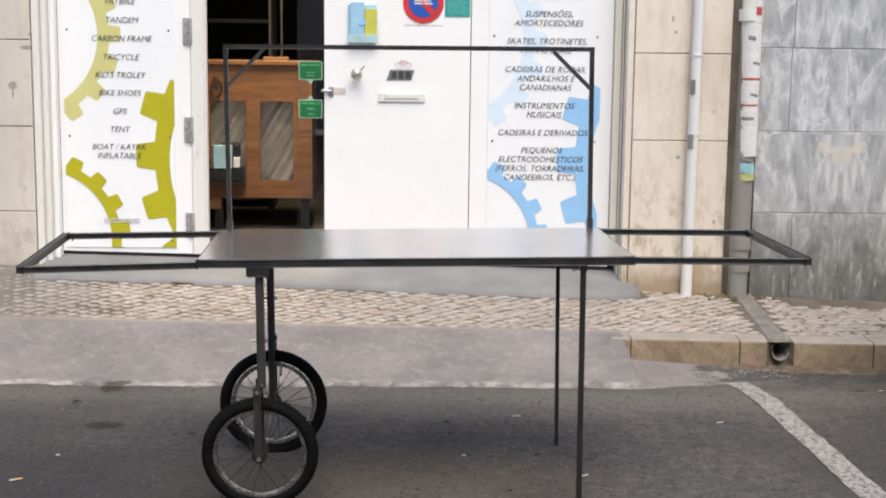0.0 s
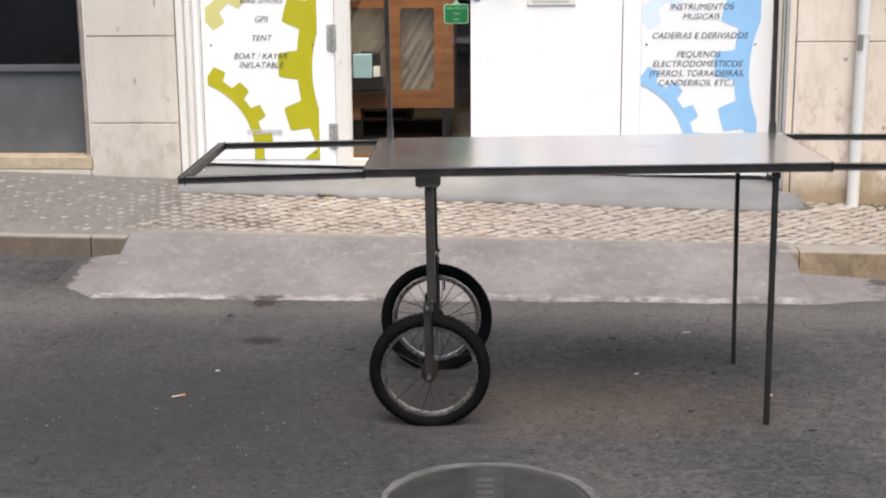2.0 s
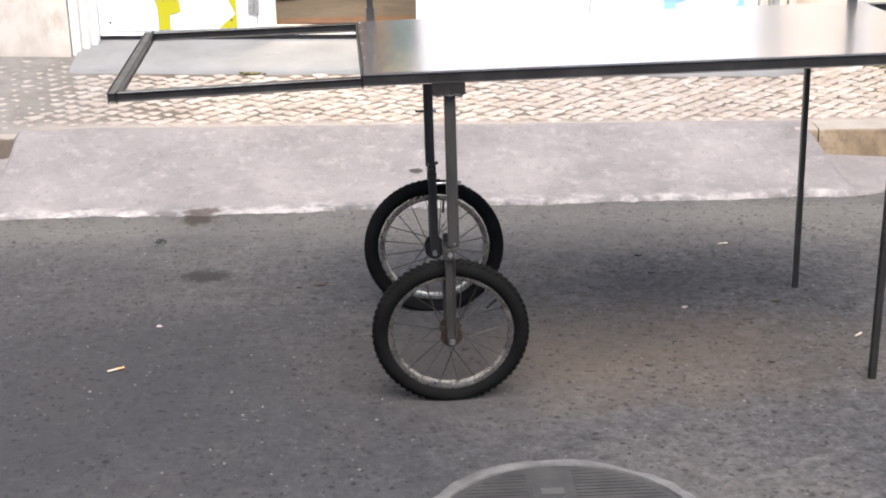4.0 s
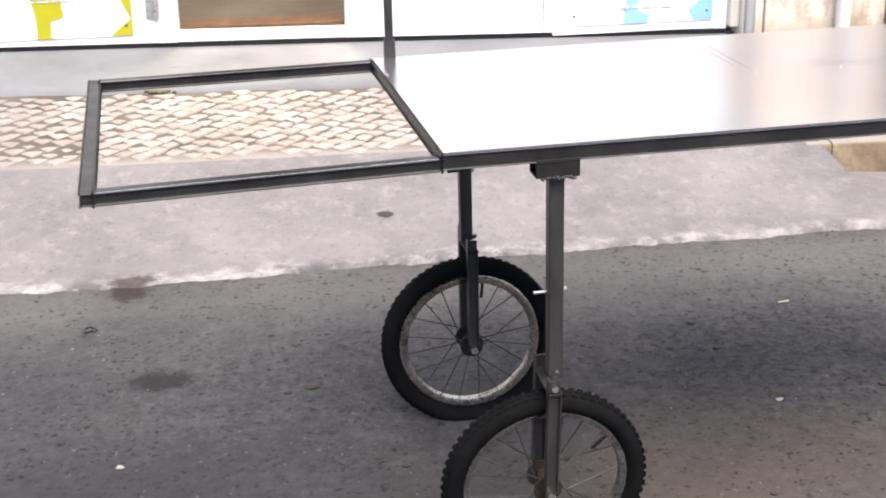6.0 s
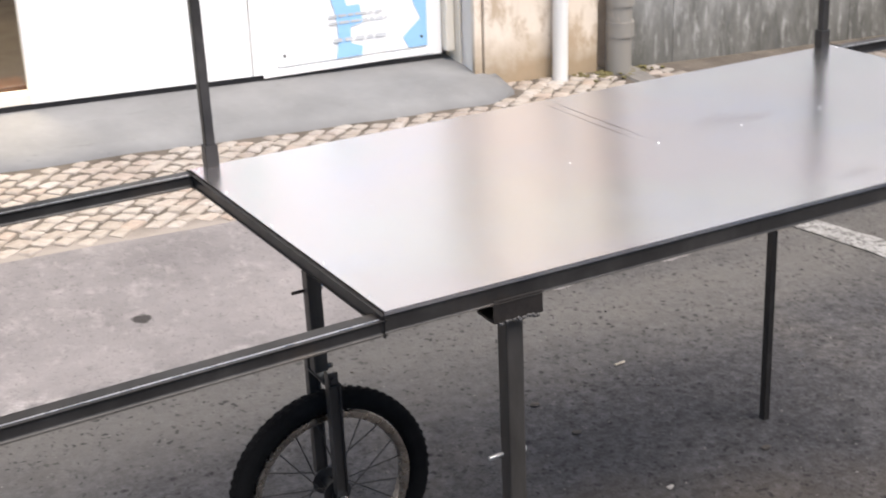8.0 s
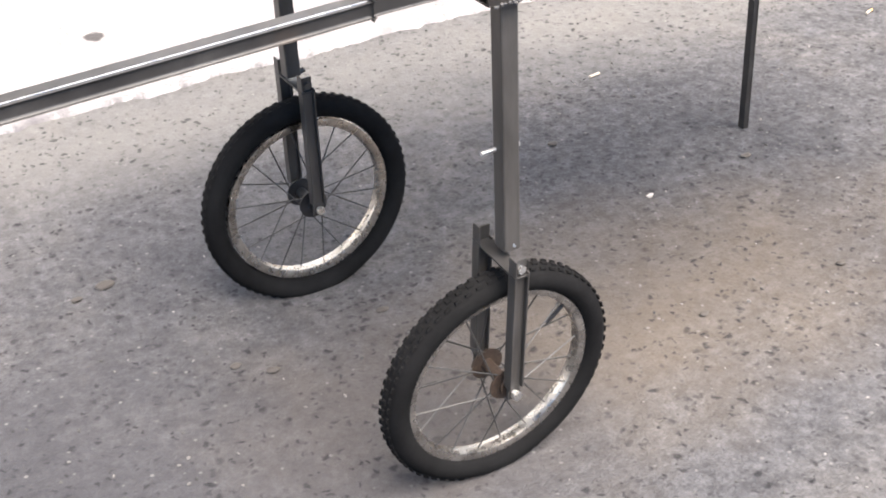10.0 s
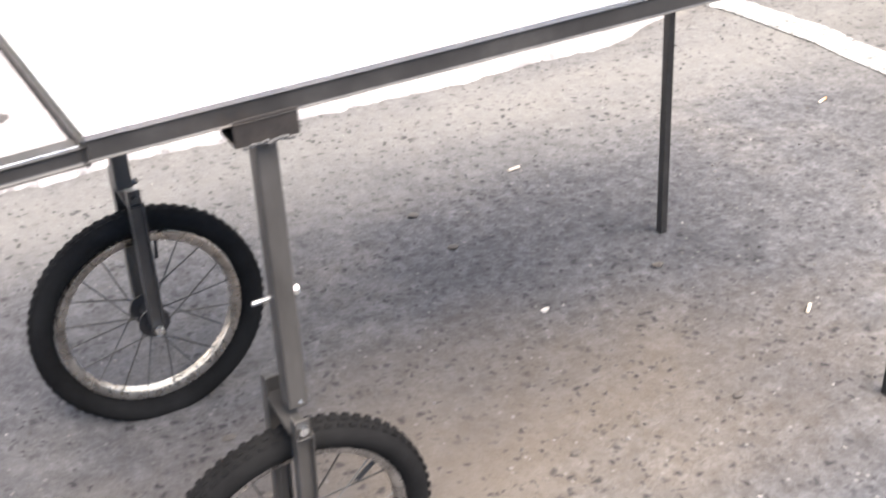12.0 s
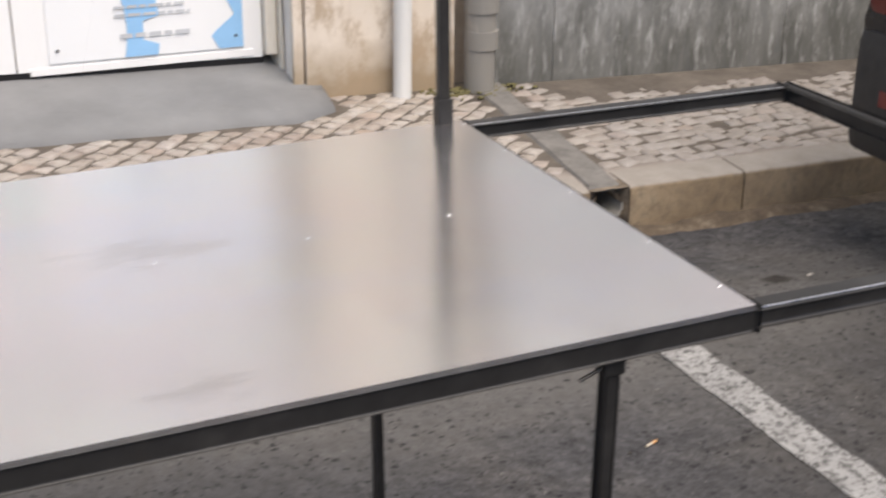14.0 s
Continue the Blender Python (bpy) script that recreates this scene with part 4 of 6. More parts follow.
s1 = sign(door_left, -1.638, 0.675, 0.396, 0.391, 2.33, OLIVE, OLIVE_PALE,
          (("MAN/WOMAN BICYCLE", -1.285, 2.022, 1), ("FATBIKE", -1.286, 1.910, 1), ("TANDEM", -1.277, 1.798, 1), ("CARBON FRAME", -1.281, 1.686, 1), ("TRICYCLE", -1.287, 1.574, 1),
           ("KID'S TROLEY", -1.293, 1.465, 1), ("BIKE SHOES", -1.297, 1.355, 1), ("GPS", -1.300, 1.242, 1), ("TENT", -1.303, 1.131, 1),
           ("BOAT / KAYAK", -1.308, 1.023, 1), ("INFLATABLE", -1.309, 0.968, 1)),
          "white sign panel with olive gears and dark lettering", 0.0355, 0.97)
bars(s1, FADED, -1.30, 7.9285, 0.570, 0.218, 0.0085, 2, 3)
s2 = sign(door_right, 0.968, 0.698, 0.390, 0.334, 2.33, BLUE, BLUE_PALE,
          (("BICICLETAS", 1.330, 1.985, 1.42), ("SUSPENSÕES,", 1.333, 1.867, 1), ("AMORTECEDORES", 1.332, 1.812, 1), ("SKATES, TROTINETES,", 1.324, 1.701, 1), ("PATINS E SKIS", 1.319, 1.645, 1),
           ("CADEIRAS DE RODAS,", 1.318, 1.528, 1), ("ANDARILHOS E", 1.320, 1.472, 1), ("CANADIANAS", 1.318, 1.416, 1), ("INSTRUMENTOS", 1.314, 1.303, 1), ("MUSICAIS", 1.312, 1.247, 1),
           ("CADEIRAS E DERIVADOS", 1.308, 1.135, 1), ("PEQUENOS", 1.304, 1.025, 1), ("ELECTRODOMÉSTICOS", 1.298, 0.968, 1), ("(FERROS, TORRADEIRAS,", 1.296, 0.911, 1), ("CANDEEIROS, ETC.)", 1.294, 0.855, 1)),
          "white sign panel with sky-blue gears and dark lettering", 0.036, 0.99)
bars(s2, FADED, 1.327, 7.9285, 0.516, 0.25, 0.011, 1, 9)
bars(s2, FADED, 1.337, 7.9285, 0.487, 0.27, 0.011, 1, 12)
bars(s2, FADED, 1.343, 7.9285, 0.413, 0.25, 0.016, 1, 10)

# round no-parking sign, teal notice, leaflet box on the plain leaf
bm = rod(bmesh.new(), (0.561, 7.9405, 1.925), (0.561, 7.934, 1.925), 0.124, n=48)
npk = tagged(part("no_parking_sign", bm, RED), "round red and blue no-parking sign on the white door", "sign")
part("blue_field", disc(bmesh.new(), 0.561, 7.9325, 1.925, 0.091, 48), SIGNBLUE, npk, "blue field")
part("red_bar", beam(bmesh.new(), (0.492, 7.9315, 1.994), (0.630, 7.9315, 1.856), 0.0012, 0.036, 0, up=(1, 0, 1)), RED, npk)
bars(npk, WHITE_INK, 0.561, 7.930, 1.936, 0.11, 0.008, 2, 5)
bars(npk, PINK, 0.561, 7.9398, 1.787, 0.235, 0.007, 1, 6)
tn = tagged(part("paper_notice", bx(0.693, 0.848, 7.9365, 7.9398, 1.842, 2.05), TEAL), "teal paper notice taped on the white door", "notice")
bars(tn, plain("notice_print", (0.10, 0.42, 0.36), 0.5), 0.765, 7.936, 2.01, 0.11, 0.008, 10, 8)
lb = thing("leaflet_box", 0.19, 7.93, 1.677, "small clear holder with blue and yellow leaflets on the door", "leaflet holder")
part("back", bx(-0.09, 0.085, -0.002, 0.009, 0.0, 0.23, 0.001), LEAFBLUE, lb)
part("leaflet", bx(-0.075, 0.01, -0.022, -0.004, 0.02, 0.245, 0.001), LEAFBLUE, lb, "pale blue leaflet")
part("leaflet", bx(0.013, 0.088, -0.026, -0.004, 0.015, 0.205, 0.001), LEAFYEL, lb, "yellow-green leaflet")
part("tray", bx(-0.095, 0.092, -0.036, -0.0275, 0.0, 0.05, 0.002), plain("blue_green_tray", (0.40, 0.56, 0.56), 0.3), lb)
bm = bmesh.new()
disc(bm, 0.0, -0.0275, 0.125, 0.018, 20, 1.4)
part("print_patch", bm, BLUE, lb, "blue printed oval")

def rounded(x0, x1, z0, z1, y, r):
    """A flat rounded rectangle facing the street."""
    bm = bmesh.new()
    vs = []
    for cx, cz, a in ((x1 - r, z1 - r, 0), (x0 + r, z1 - r, 90), (x0 + r, z0 + r, 180), (x1 - r, z0 + r, 270)):
        for i in range(6):
            t = radians(a + i * 18)
            vs.append(bm.verts.new((cx + r * math.cos(t), y, cz + r * math.sin(t))))
    bm.faces.new(vs)
    return bm


# clear pane edge with two green stickers in the doorway
pane = tagged(part("door_pane", bx(-0.215, -0.047, 7.975, 7.981, 0.40, 2.88), CLEAR), "narrow clear pane at the edge of the doorway", "glass pane")
pane.visible_shadow = False
for z0, tip in ((1.445, -1), (1.208, 1)):
    st = tagged(part("sticker", rounded(-0.205, -0.058, z0, z0 + 0.116, 7.9675, 0.014), GREENRIM), "green speech-bubble sticker with pale rim on the pane", "sticker", "door stickers")
    part("field", rounded(-0.199, -0.064, z0 + 0.006, z0 + 0.110, 7.9655, 0.010), GREEN, st, "dark green field")
    bm = bmesh.new()
    zt = z0 if tip < 0 else z0 + 0.116
    bm.faces.new([bm.verts.new(p) for p in ((-0.150, 7.967, zt), (-0.113, 7.967, zt), (-0.1315, 7.967, zt + tip * 0.03))])
    part("tip", bm, GREENRIM, st)
    bars(st, plain("sticker_print", (0.10, 0.36, 0.14), 0.5), -0.1315, 7.964, z0 + 0.092, 0.115, 0.010, 1, 11)
    for cx in (-0.143, -0.120):
        bm = bmesh.new()
        for q in range(10):
            a, b = radians(18 * q + (0 if z0 < 1.3 else 180)), radians(18 * (q + 1) + (0 if z0 < 1.3 else 180))
            beam(bm, (cx + 0.010 * math.cos(a), 7.9635, z0 + 0.052 + 0.010 * math.sin(a)), (cx + 0.010 * math.cos(b), 7.9635, z0 + 0.052 + 0.010 * math.sin(b)), 0.001, 0.0035, 0, up=(0.3, 0, 1))
        part("arc_symbol", bm, GREENRIM, st)
    part("print_bar", bx(-0.150, -0.113, 7.9630, 7.9640, z0 + 0.024, z0 + 0.028), GREENRIM, st)

# ---- pipes on the wall ----
wp = thing("drain_pipe", 2.195, 7.69, 0.13, "thin white plastic pipe on the cream stone pier", "pipe", "wall pipes")
part("tube", rod(bmesh.new(), (0, 0, 0), (0.022, 0.01, 2.9), 0.035, 0.031, 20), PIPEWHITE, wp, "", True)
for z in (1.02, 1.50):
    bm = rod(bmesh.new(), (0.009, 0.004, z - 0.008), (0.009, 0.004, z + 0.008), 0.0372, n=20)
    rod(bm, (0.045, 0.02, z), (0.058, 0.03, z), 0.006, n=8)
    part("clamp", bm, PIPEWHITE, wp, "", True)


def wrap(z0, z1, r, x, mat, parent, a0=-150, a1=-30, tilt=0.0):
    """A sticker bent round a pipe."""
    bm = bmesh.new()
    prev = None
    for i in range(9):
        a = radians(a0 + (a1 - a0) * i / 8)
        p = [bm.verts.new((x + r * math.cos(a), r * math.sin(a), z + tilt * i / 8)) for z in (z0, z1)]
        if prev:
            bm.faces.new((prev[0], p[0], p[1], prev[1]))
        prev = p
    return part("sticker", bm, mat, parent)


DARKST = plain("grey_sticker", (0.22, 0.21, 0.20), 0.5, vary=0.4, scale=60)
PALEST = plain("pale_sticker", (0.66, 0.64, 0.61), 0.5, vary=0.15, scale=50)
REDST = plain("red_sticker", (0.45, 0.07, 0.06), 0.5, vary=0.3, scale=50)
TEALST = plain("teal_sticker", (0.30, 0.52, 0.52), 0.5, vary=0.3, scale=40)
LIMEST = plain("lime_sticker", (0.42, 0.46, 0.18), 0.5, vary=0.4, scale=40)
wrap(1.26, 1.35, 0.0365, 0.011, DARKST, wp, -165, -105)
wrap(0.93, 1.02, 0.0372, 0.008, PIPEGREY, wp, -160, -100)
wrap(1.875, 1.883, 0.0355, 0.014, DARKST, wp, -140, -60)
wrap(1.92, 2.02, 0.0355, 0.014, LIMEST, wp, -150, -100)

gp = thing("down_pipe", 2.520, 7.70, 0.12, "grey downpipe with peeling stickers beside the marble", "pipe", "wall pipes")
part("tube", rod(bmesh.new(), (-0.006, 0, 0), (0.022, 0.01, 2.9), 0.060, 0.058, 24), PIPEGREY, gp, "", True)
for z in (0.22, 0.36, 1.75):
    part("collar", rod(bmesh.new(), (0.0, 0.0, z - 0.035), (0.0, 0.0, z + 0.035), 0.066, n=24), PIPEGREY if z < 1 else OLDWHITE, gp, "", True)
wrap(0.90, 2.05, 0.0618, 0.0135, OLDWHITE, gp, -175, -5)
for z0, z1, m, a0, a1 in ((1.70, 1.84, PALEST, -150, -25), (1.75, 1.80, REDST, -85, -45), (1.53, 1.68, PALEST, -160, -50), (1.38, 1.50, PALEST, -150, -30), (1.362, 1.374, REDST, -150, -30),
                          (1.22, 1.34, PALEST, -150, -40), (1.205, 1.215, REDST, -150, -40), (1.09, 1.18, PALEST, -150, -50), (1.12, 1.14, DARKST, -140, -70), (0.80, 0.86, TEALST, -150, -40), (0.745, 0.79, LIMEST, -150, -40), (1.86, 1.95, PALEST, -150, -30), (1.46, 1.475, DARKST, -90, -40), (1.27, 1.285, DARKST, -95, -45), (1.605, 1.63, DARKST, -120, -80), (0.92, 1.07, PALEST, -140, -60), (0.875, 0.89, DARKST, -140, -70)):
    wrap(z0, z1, 0.0625 if m in (PALEST, TEALST, LIMEST) else 0.0635, 0.006 + 0.006 * z0, m, gp, a0, a1, random.Random(int(z0 * 100)).uniform(-0.012, 0.012))

lay = None

# moss where the pipe meets the pavement and at the foot of the doorstep
MOSS = plain("dry_moss", (0.115, 0.100, 0.040), 0.9, vary=0.5, scale=60)
rng = random.Random(7)
for cx, cy, wx, wy, n, words in ((2.46, 7.72, 0.09, 0.05, 160, "yellow-green moss tufts at the foot of the pipe"), (-0.918, 7.512, 0.022, 0.012, 70, "dark moss tuft at the foot of the doorstep")):
    bm = bmesh.new()
    for i in range(n):
        x, y = rng.gauss(cx, wx), cy - abs(rng.gauss(0, wy))
        r = rng.uniform(0.004, 0.011)
        bmesh.ops.create_icosphere(bm, subdivisions=1, radius=r, matrix=pose(x, y, pave(x, y) + 0.003) @ Matrix.Diagonal((1.3, 1.2, 0.7, 1)))
    tagged(part("moss", bm, MOSS), words, "moss", kind="stuff")



# ---- things inside the shop, seen through the open door ----
lay = INSIDE
cn = thing("shop_counter", -0.72, 9.2, 0.338, "orange-brown wooden counter with two arched panes", "counter")
bm = bmesh.new()
zb, zt, xl, xr = 0.245, 1.19, -0.75, 0.555
cols = ((xl, -0.17), (0.085, 0.185), (0.42, xr))
for a, b in cols:
    box(bm, a, b, 0, 0.03, zb, zt)
for a, b in ((-0.17, 0.085), (0.185, 0.42)):
    box(bm, a, b, 0, 0.03, zb, 0.37)
    box(bm, a, b, 0, 0.03, 0.935, zt)
    # rounded upper corners of the openings
    for s, x in ((1, a), (-1, b)):
        for q in range(4):
            t = radians(15 + 20 * q)
            box(bm, min(x, x + s * 0.035 * (1 - math.sin(t))), max(x, x + s * 0.035 * (1 - math.sin(t))), 0.001, 0.029, 0.935 - 0.035 * (1 - math.cos(t)) - 0.004, 0.9345)
part("front", bm, WOOD, cn)
part("side_panel", bx(xr - 0.03, xr, 0.031, 0.55, zb, zt), WOOD, cn)
part("top", bx(xl, xr + 0.02, -0.02, 0.58, zt, zt + 0.03, 0.004), WOOD, cn)
part("bottom_shelf", bx(xl, xr - 0.031, 0.031, 0.55, zb, zb + 0.03), WOOD, cn)
part("back_panel", bx(xl, xr - 0.031, 0.50, 0.53, zb + 0.03, zt), WOOD_DARK, cn)
part("skirt", bx(-0.45, -0.10, 0.0, 0.03, 0.16, zb - 0.001), WOOD, cn)
for x in (-0.12, 0.50):
    part("leg", bx(x - 0.03, x + 0.03, 0.05, 0.11, 0, zb), BLACKPL, cn)
part("pane", bx(-0.17, 0.085, 0.012, 0.016, 0.37, 0.935), CLEAR, cn)
part("pane", bx(0.185, 0.42, 0.012, 0.016, 0.37, 0.935), CLEAR, cn)
# wrought scroll on the counter front
bm = bmesh.new()
pts = []
for i in range(40):
    a = i / 39 * 2.6 * math.pi
    r = 0.012 + 0.012 * a / 2
    pts.append((-0.13 + r * math.cos(a), -0.008, 1.02 + r * math.sin(a) * 1.3))
for p, q in zip(pts, pts[1:]):
    beam(bm, p, q, 0.008, 0.008, 0)
part("scroll", bm, BLACKPL, cn, "dark wrought-iron scroll")

# pale dust cloths hung in slanting folds behind the panes
for x0, x1, seed in ((-0.905, -0.615, 2), (-0.555, -0.275, 6)):
    bm = bmesh.new()
    def fold(x, z):
        f = (z - 0.70) * 0.62 - (x - x0)
        return (x, 9.285 + 0.020 * math.sin(f * 34 + seed) + 0.012 * math.sin(f * 71 + 2 * seed) + 0.05 * (1 if f > -0.06 else 0) + 0.012 * noise.noise((x * 12, z * 9, seed)), z)
    us, vs = steps(x0, x1, 28), steps(0.66, 1.29, 60)
    sheets = [[[bm.verts.new(Vector(fold(x, z)) + Vector((0, d, 0))) for x in us] for z in vs] for d in (0.0, 0.006)]
    for q, g in enumerate(sheets):
        for i in range(60):
            for j in range(28):
                f = (g[i][j], g[i][j + 1], g[i + 1][j + 1], g[i + 1][j])
                bm.faces.new(f if q == 0 else f[::-1])
    tagged(part("dust_cloth", bm, CLOTH, None, "", True), "pale cloth hung in slanting folds inside the counter", "cloth", "cloths in the counter")

pr = thing("printer", -0.77, 9.14, 0.71, "black printer with pale blue label before the counter", "printer")
part("body", bx(-0.115, 0.125, -0.05, 0.05, 0.0, 0.105, 0.012), BLACKPL, pr)
part("label", bx(-0.085, 0.045, -0.050, -0.02, 0.08, 0.255, 0.004), PAPERBLUE, pr, "pale blue label")
part("hood", bx(-0.04, 0.10, -0.018, 0.04, 0.10, 0.27, 0.02), BLACKPL, pr)
part("paper", bx(0.055, 0.10, -0.056, -0.02, 0.10, 0.17, 0.004), WHITE_INK, pr, "white paper scrap")
part("shelf", bx(-0.125, 0.135, -0.06, 0.055, -0.02, -0.001), BLACKPL, pr)

# stand with two poles, lamps
sd = thing("pole_stand", -0.43, 9.45, 1.56, "pair of dark poles on a wooden foot on the counter", "stand")
part("foot", bx(-0.10, 0.08, -0.06, 0.06, -0.01, 0.025, 0.008), WOOD, sd)
for x in (-0.055, 0.03):
    part("pole", rod(bmesh.new(), (x, 0, 0.02), (x, 0, 1.2), 0.009, n=10), INTERIOR_DARK, sd, "", True)
# shelf takes the same near-black, so it sinks into the painted darkness
dk = thing("storage_shelf", -1.15, 10.6, 0.338, "storage shelf coloured near-black for the shop's darkness", "shelf")
part("side_panel", bx(-0.60, -0.57, -0.2, 0.2, 0, 2.4), INTERIOR_DARK, dk)
part("side_panel", bx(0.57, 0.60, -0.2, 0.2, 0, 2.4), INTERIOR_DARK, dk)
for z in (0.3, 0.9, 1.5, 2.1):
    part("shelf", bx(-0.568, 0.568, -0.2, 0.2, z, z + 0.03), INTERIOR_DARK, dk)
lm = thing("shop_lamp", -0.12, 11.2, 2.16, "warm ceiling lamp deep in the shop", "lamp")
part("bulb", bx(-0.12, 0.14, -0.03, 0.03, 0, 0.05, 0.01), LAMP, lm)
part("cord", rod(bmesh.new(), (0, 0, 0.05), (0, 0, 1.04), 0.005, n=8), BLACKPL, lm)

lay = None

# ---- the market cart ----
TILT = pose(0.407, 4.65, 0.002, 0, -0.8, 0)
cart = thing("market_cart", 0, 0, 0, "steel market cart with sheet-metal top and bicycle wheels", "cart")
cart.matrix_world = TILT
H = 0.928
XL, XR, EL, ER = -0.765, 0.812, -1.405, 1.458
YF, YB = -0.388, 0.397
W = 0.0225


def skew(y):
    """The hand-welded frame is a little out of square."""
    return 0.003 - 0.0230 * y


def rail(name, p0, p1, label="", h=W, bev=0.0035):
    p0, p1 = ((p[0] + skew(p[1]), p[1], p[2]) for p in (p0, p1))
    return part(name, beam(bmesh.new(), p0, p1, W, h, bev, seg=5), TUBE, cart, label)


zc = H - 0.004 - W / 2
rail("front_rail", (XL, YF + W / 2, H - 0.004 - 0.014), (XR, YF + W / 2, H - 0.004 - 0.014), "", 0.028)
rail("back_rail", (XL, YB - W / 2, zc), (XR, YB - W / 2, zc))
rail("side_rail", (XL + W / 2, YF + W, zc), (XL + W / 2, YB - W, zc))
rail("side_rail", (XR - W / 2, YF + W, zc), (XR - W / 2, YB - W, zc))
rail("cross_rail", (0.01, YF + W, zc), (0.01, YB - W, zc))
ze = zc - 0.001
# the pulled-out frames sag towards their ends, the west one most at its front corner
SAG = {(True, True): 0.018, (True, False): 0.004, (False, True): 0.010, (False, False): 0.010}
for west, x0, x1 in ((True, EL, XL - 0.001), (False, XR + 0.001, ER)):
    xe = x0 + W / 2 if west else x1 - W / 2
    a, b = (x0 + W, x1) if west else (x0, x1 - W)
    for front, y in ((True, YF + W / 2), (False, YB - W / 2)):
        drop = SAG[west, front]
        za, zb = (ze - drop, ze - 0.006 * front) if west else (ze, ze - drop)
        rail("extension_rail", (a, y, za), (b, y, zb), "", W, 0.0055)
        # bright rod along the upper corner, added to draw the rail's highlight
        y -= W / 2 - 0.0038
        top = W / 2 - 0.0036
        part("rubbed_edge", rod(bmesh.new(), (a + 0.004 + skew(y), y, za + top), (b - 0.004 + skew(y), y, zb + top), 0.0041, n=20), GLEAM, cart, "bright steel rod for the gleam on the rail edge", True)
    rail("extension_end_rail", (xe, YF, ze - SAG[west, True]), (xe, YB, ze - SAG[west, False]))
# worn ends of the extension tubes
for x in (XL, XR):
    for y in (YF, YB - W):
        part("sleeve", bx(x - 0.004 + skew(y), x + 0.004 + skew(y), y - 0.001, y + W + 0.001, zc - W / 2 - 0.001, zc + W / 2 - 0.001, 0.001), TUBE, cart)

# top sheet, gently dished, with a folded edge
bm = bmesh.new()
nx, ny = 48, 24
rows = []
for j in range(ny + 1):
    row = []
    for i in range(nx + 1):
        x = XL + 0.003 + (XR - XL - 0.006) * i / nx
        y = YF + 0.002 + (YB - YF - 0.004) * j / ny
        e = min(i, nx - i, j, ny - j)
        dip = 0.0 if e == 0 else -0.0012 * noise.noise((x * 2.2, y * 2.2, 3)) - 0.0004
        row.append(bm.verts.new((x + skew(y), y, H + dip)))
    rows.append(row)
for j in range(ny):
    for i in range(nx):
        bm.faces.new((rows[j][i], rows[j][i + 1], rows[j + 1][i + 1], rows[j + 1][i]))
ring = [rows[0][i] for i in range(nx + 1)] + [rows[j][nx] for j in range(1, ny + 1)] + [rows[ny][i] for i in range(nx - 1, -1, -1)] + [rows[j][0] for j in range(ny - 1, 0, -1)]
low = [bm.verts.new((v.co.x, v.co.y, H - 0.0035)) for v in ring]
for i in range(len(ring)):
    q = (i + 1) % len(ring)
    bm.faces.new((ring[i], ring[q], low[q], low[i]))
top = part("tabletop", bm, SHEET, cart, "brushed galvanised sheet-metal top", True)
for x, y in [(x, y) for x in (XL + 0.010, XR - 0.010) for y in (-0.325, -0.172, 0.028, 0.228, 0.372)] + [(-0.579 + 0.1985 * i, 0.016) for i in range(7)]:
    bm = bmesh.new()
    bmesh.ops.create_uvsphere(bm, u_segments=10, v_segments=6, radius=0.0026, matrix=pose(x + skew(y), y, H) @ Matrix.Diagonal((1, 1, 0.5, 1)))
    part("rivet", bm, CHROME, top, "", True)

# arch over the back edge
AL, AR, AT = -0.727, 0.770, 1.681
ya = YB - 0.006
T = 0.0185
DIP = 0.016
for x, top_z in ((AL, AT), (AR, AT - DIP)):
    post = part("arch_post", beam(bmesh.new(), (x, ya, H - 0.03), (x, ya, top_z - T / 2), T, T, 0.002, up=(0, 1, 0)), TUBE, cart)
    part("socket", bx(x - 0.0125, x + 0.0125, ya - 0.0125, ya + 0.0125, H - 0.001, H + 0.042, 0.002), TUBE, post, "dark steel socket")
part("arch_bar", beam(bmesh.new(), (AL - T / 2, ya, AT), (AR + T / 2, ya, AT - DIP), T, T, 0.002), TUBE, cart)
for x, s, top_z in ((AL, 1, AT), (AR, -1, AT - DIP)):
    br = part("arch_brace", beam(bmesh.new(), (x + s * 0.008, ya - 0.013, top_z - 0.158), (x + s * 0.160, ya - 0.013, top_z - 0.008), 0.006, 0.0145, 0.001, up=(s * -1, 0, 1)), POST, cart, "flat steel brace")
    for u, w in ((0.012, -0.154), (0.156, -0.014)):
        part("bolt", rod(bmesh.new(), (x + s * u, ya - 0.014, top_z + w), (x + s * u, ya - 0.019, top_z + w), 0.0055, n=6), POST, br, "zinc bolt head")

# folding legs
for name, top_p, foot_p in (("leg", (0.640, YF + 0.016, zc - W / 2), (0.638, YF + 0.045, -0.012)), ("leg", (0.637, YB - 0.018, zc - W / 2), (0.638, YB - 0.019, -0.012))):
    leg = part(name, beam(bmesh.new(), top_p, foot_p, 0.0155, 0.0155, 0.002, up=(0, 1, 0)), TUBE, cart)
    tx, ty, tz = top_p
    part("hinge_plate", bx(tx - 0.014, tx + 0.014, ty - 0.011, ty + 0.011, tz - 0.028, tz - 0.001, 0.003), TUBE, leg)
    bm = rod(bmesh.new(), (tx - 0.013, ty - 0.004, tz - 0.018), (tx - 0.042, ty - 0.006, tz - 0.027), 0.0024, n=10)
    part("pin", bm, POST, leg, "steel pin", True)

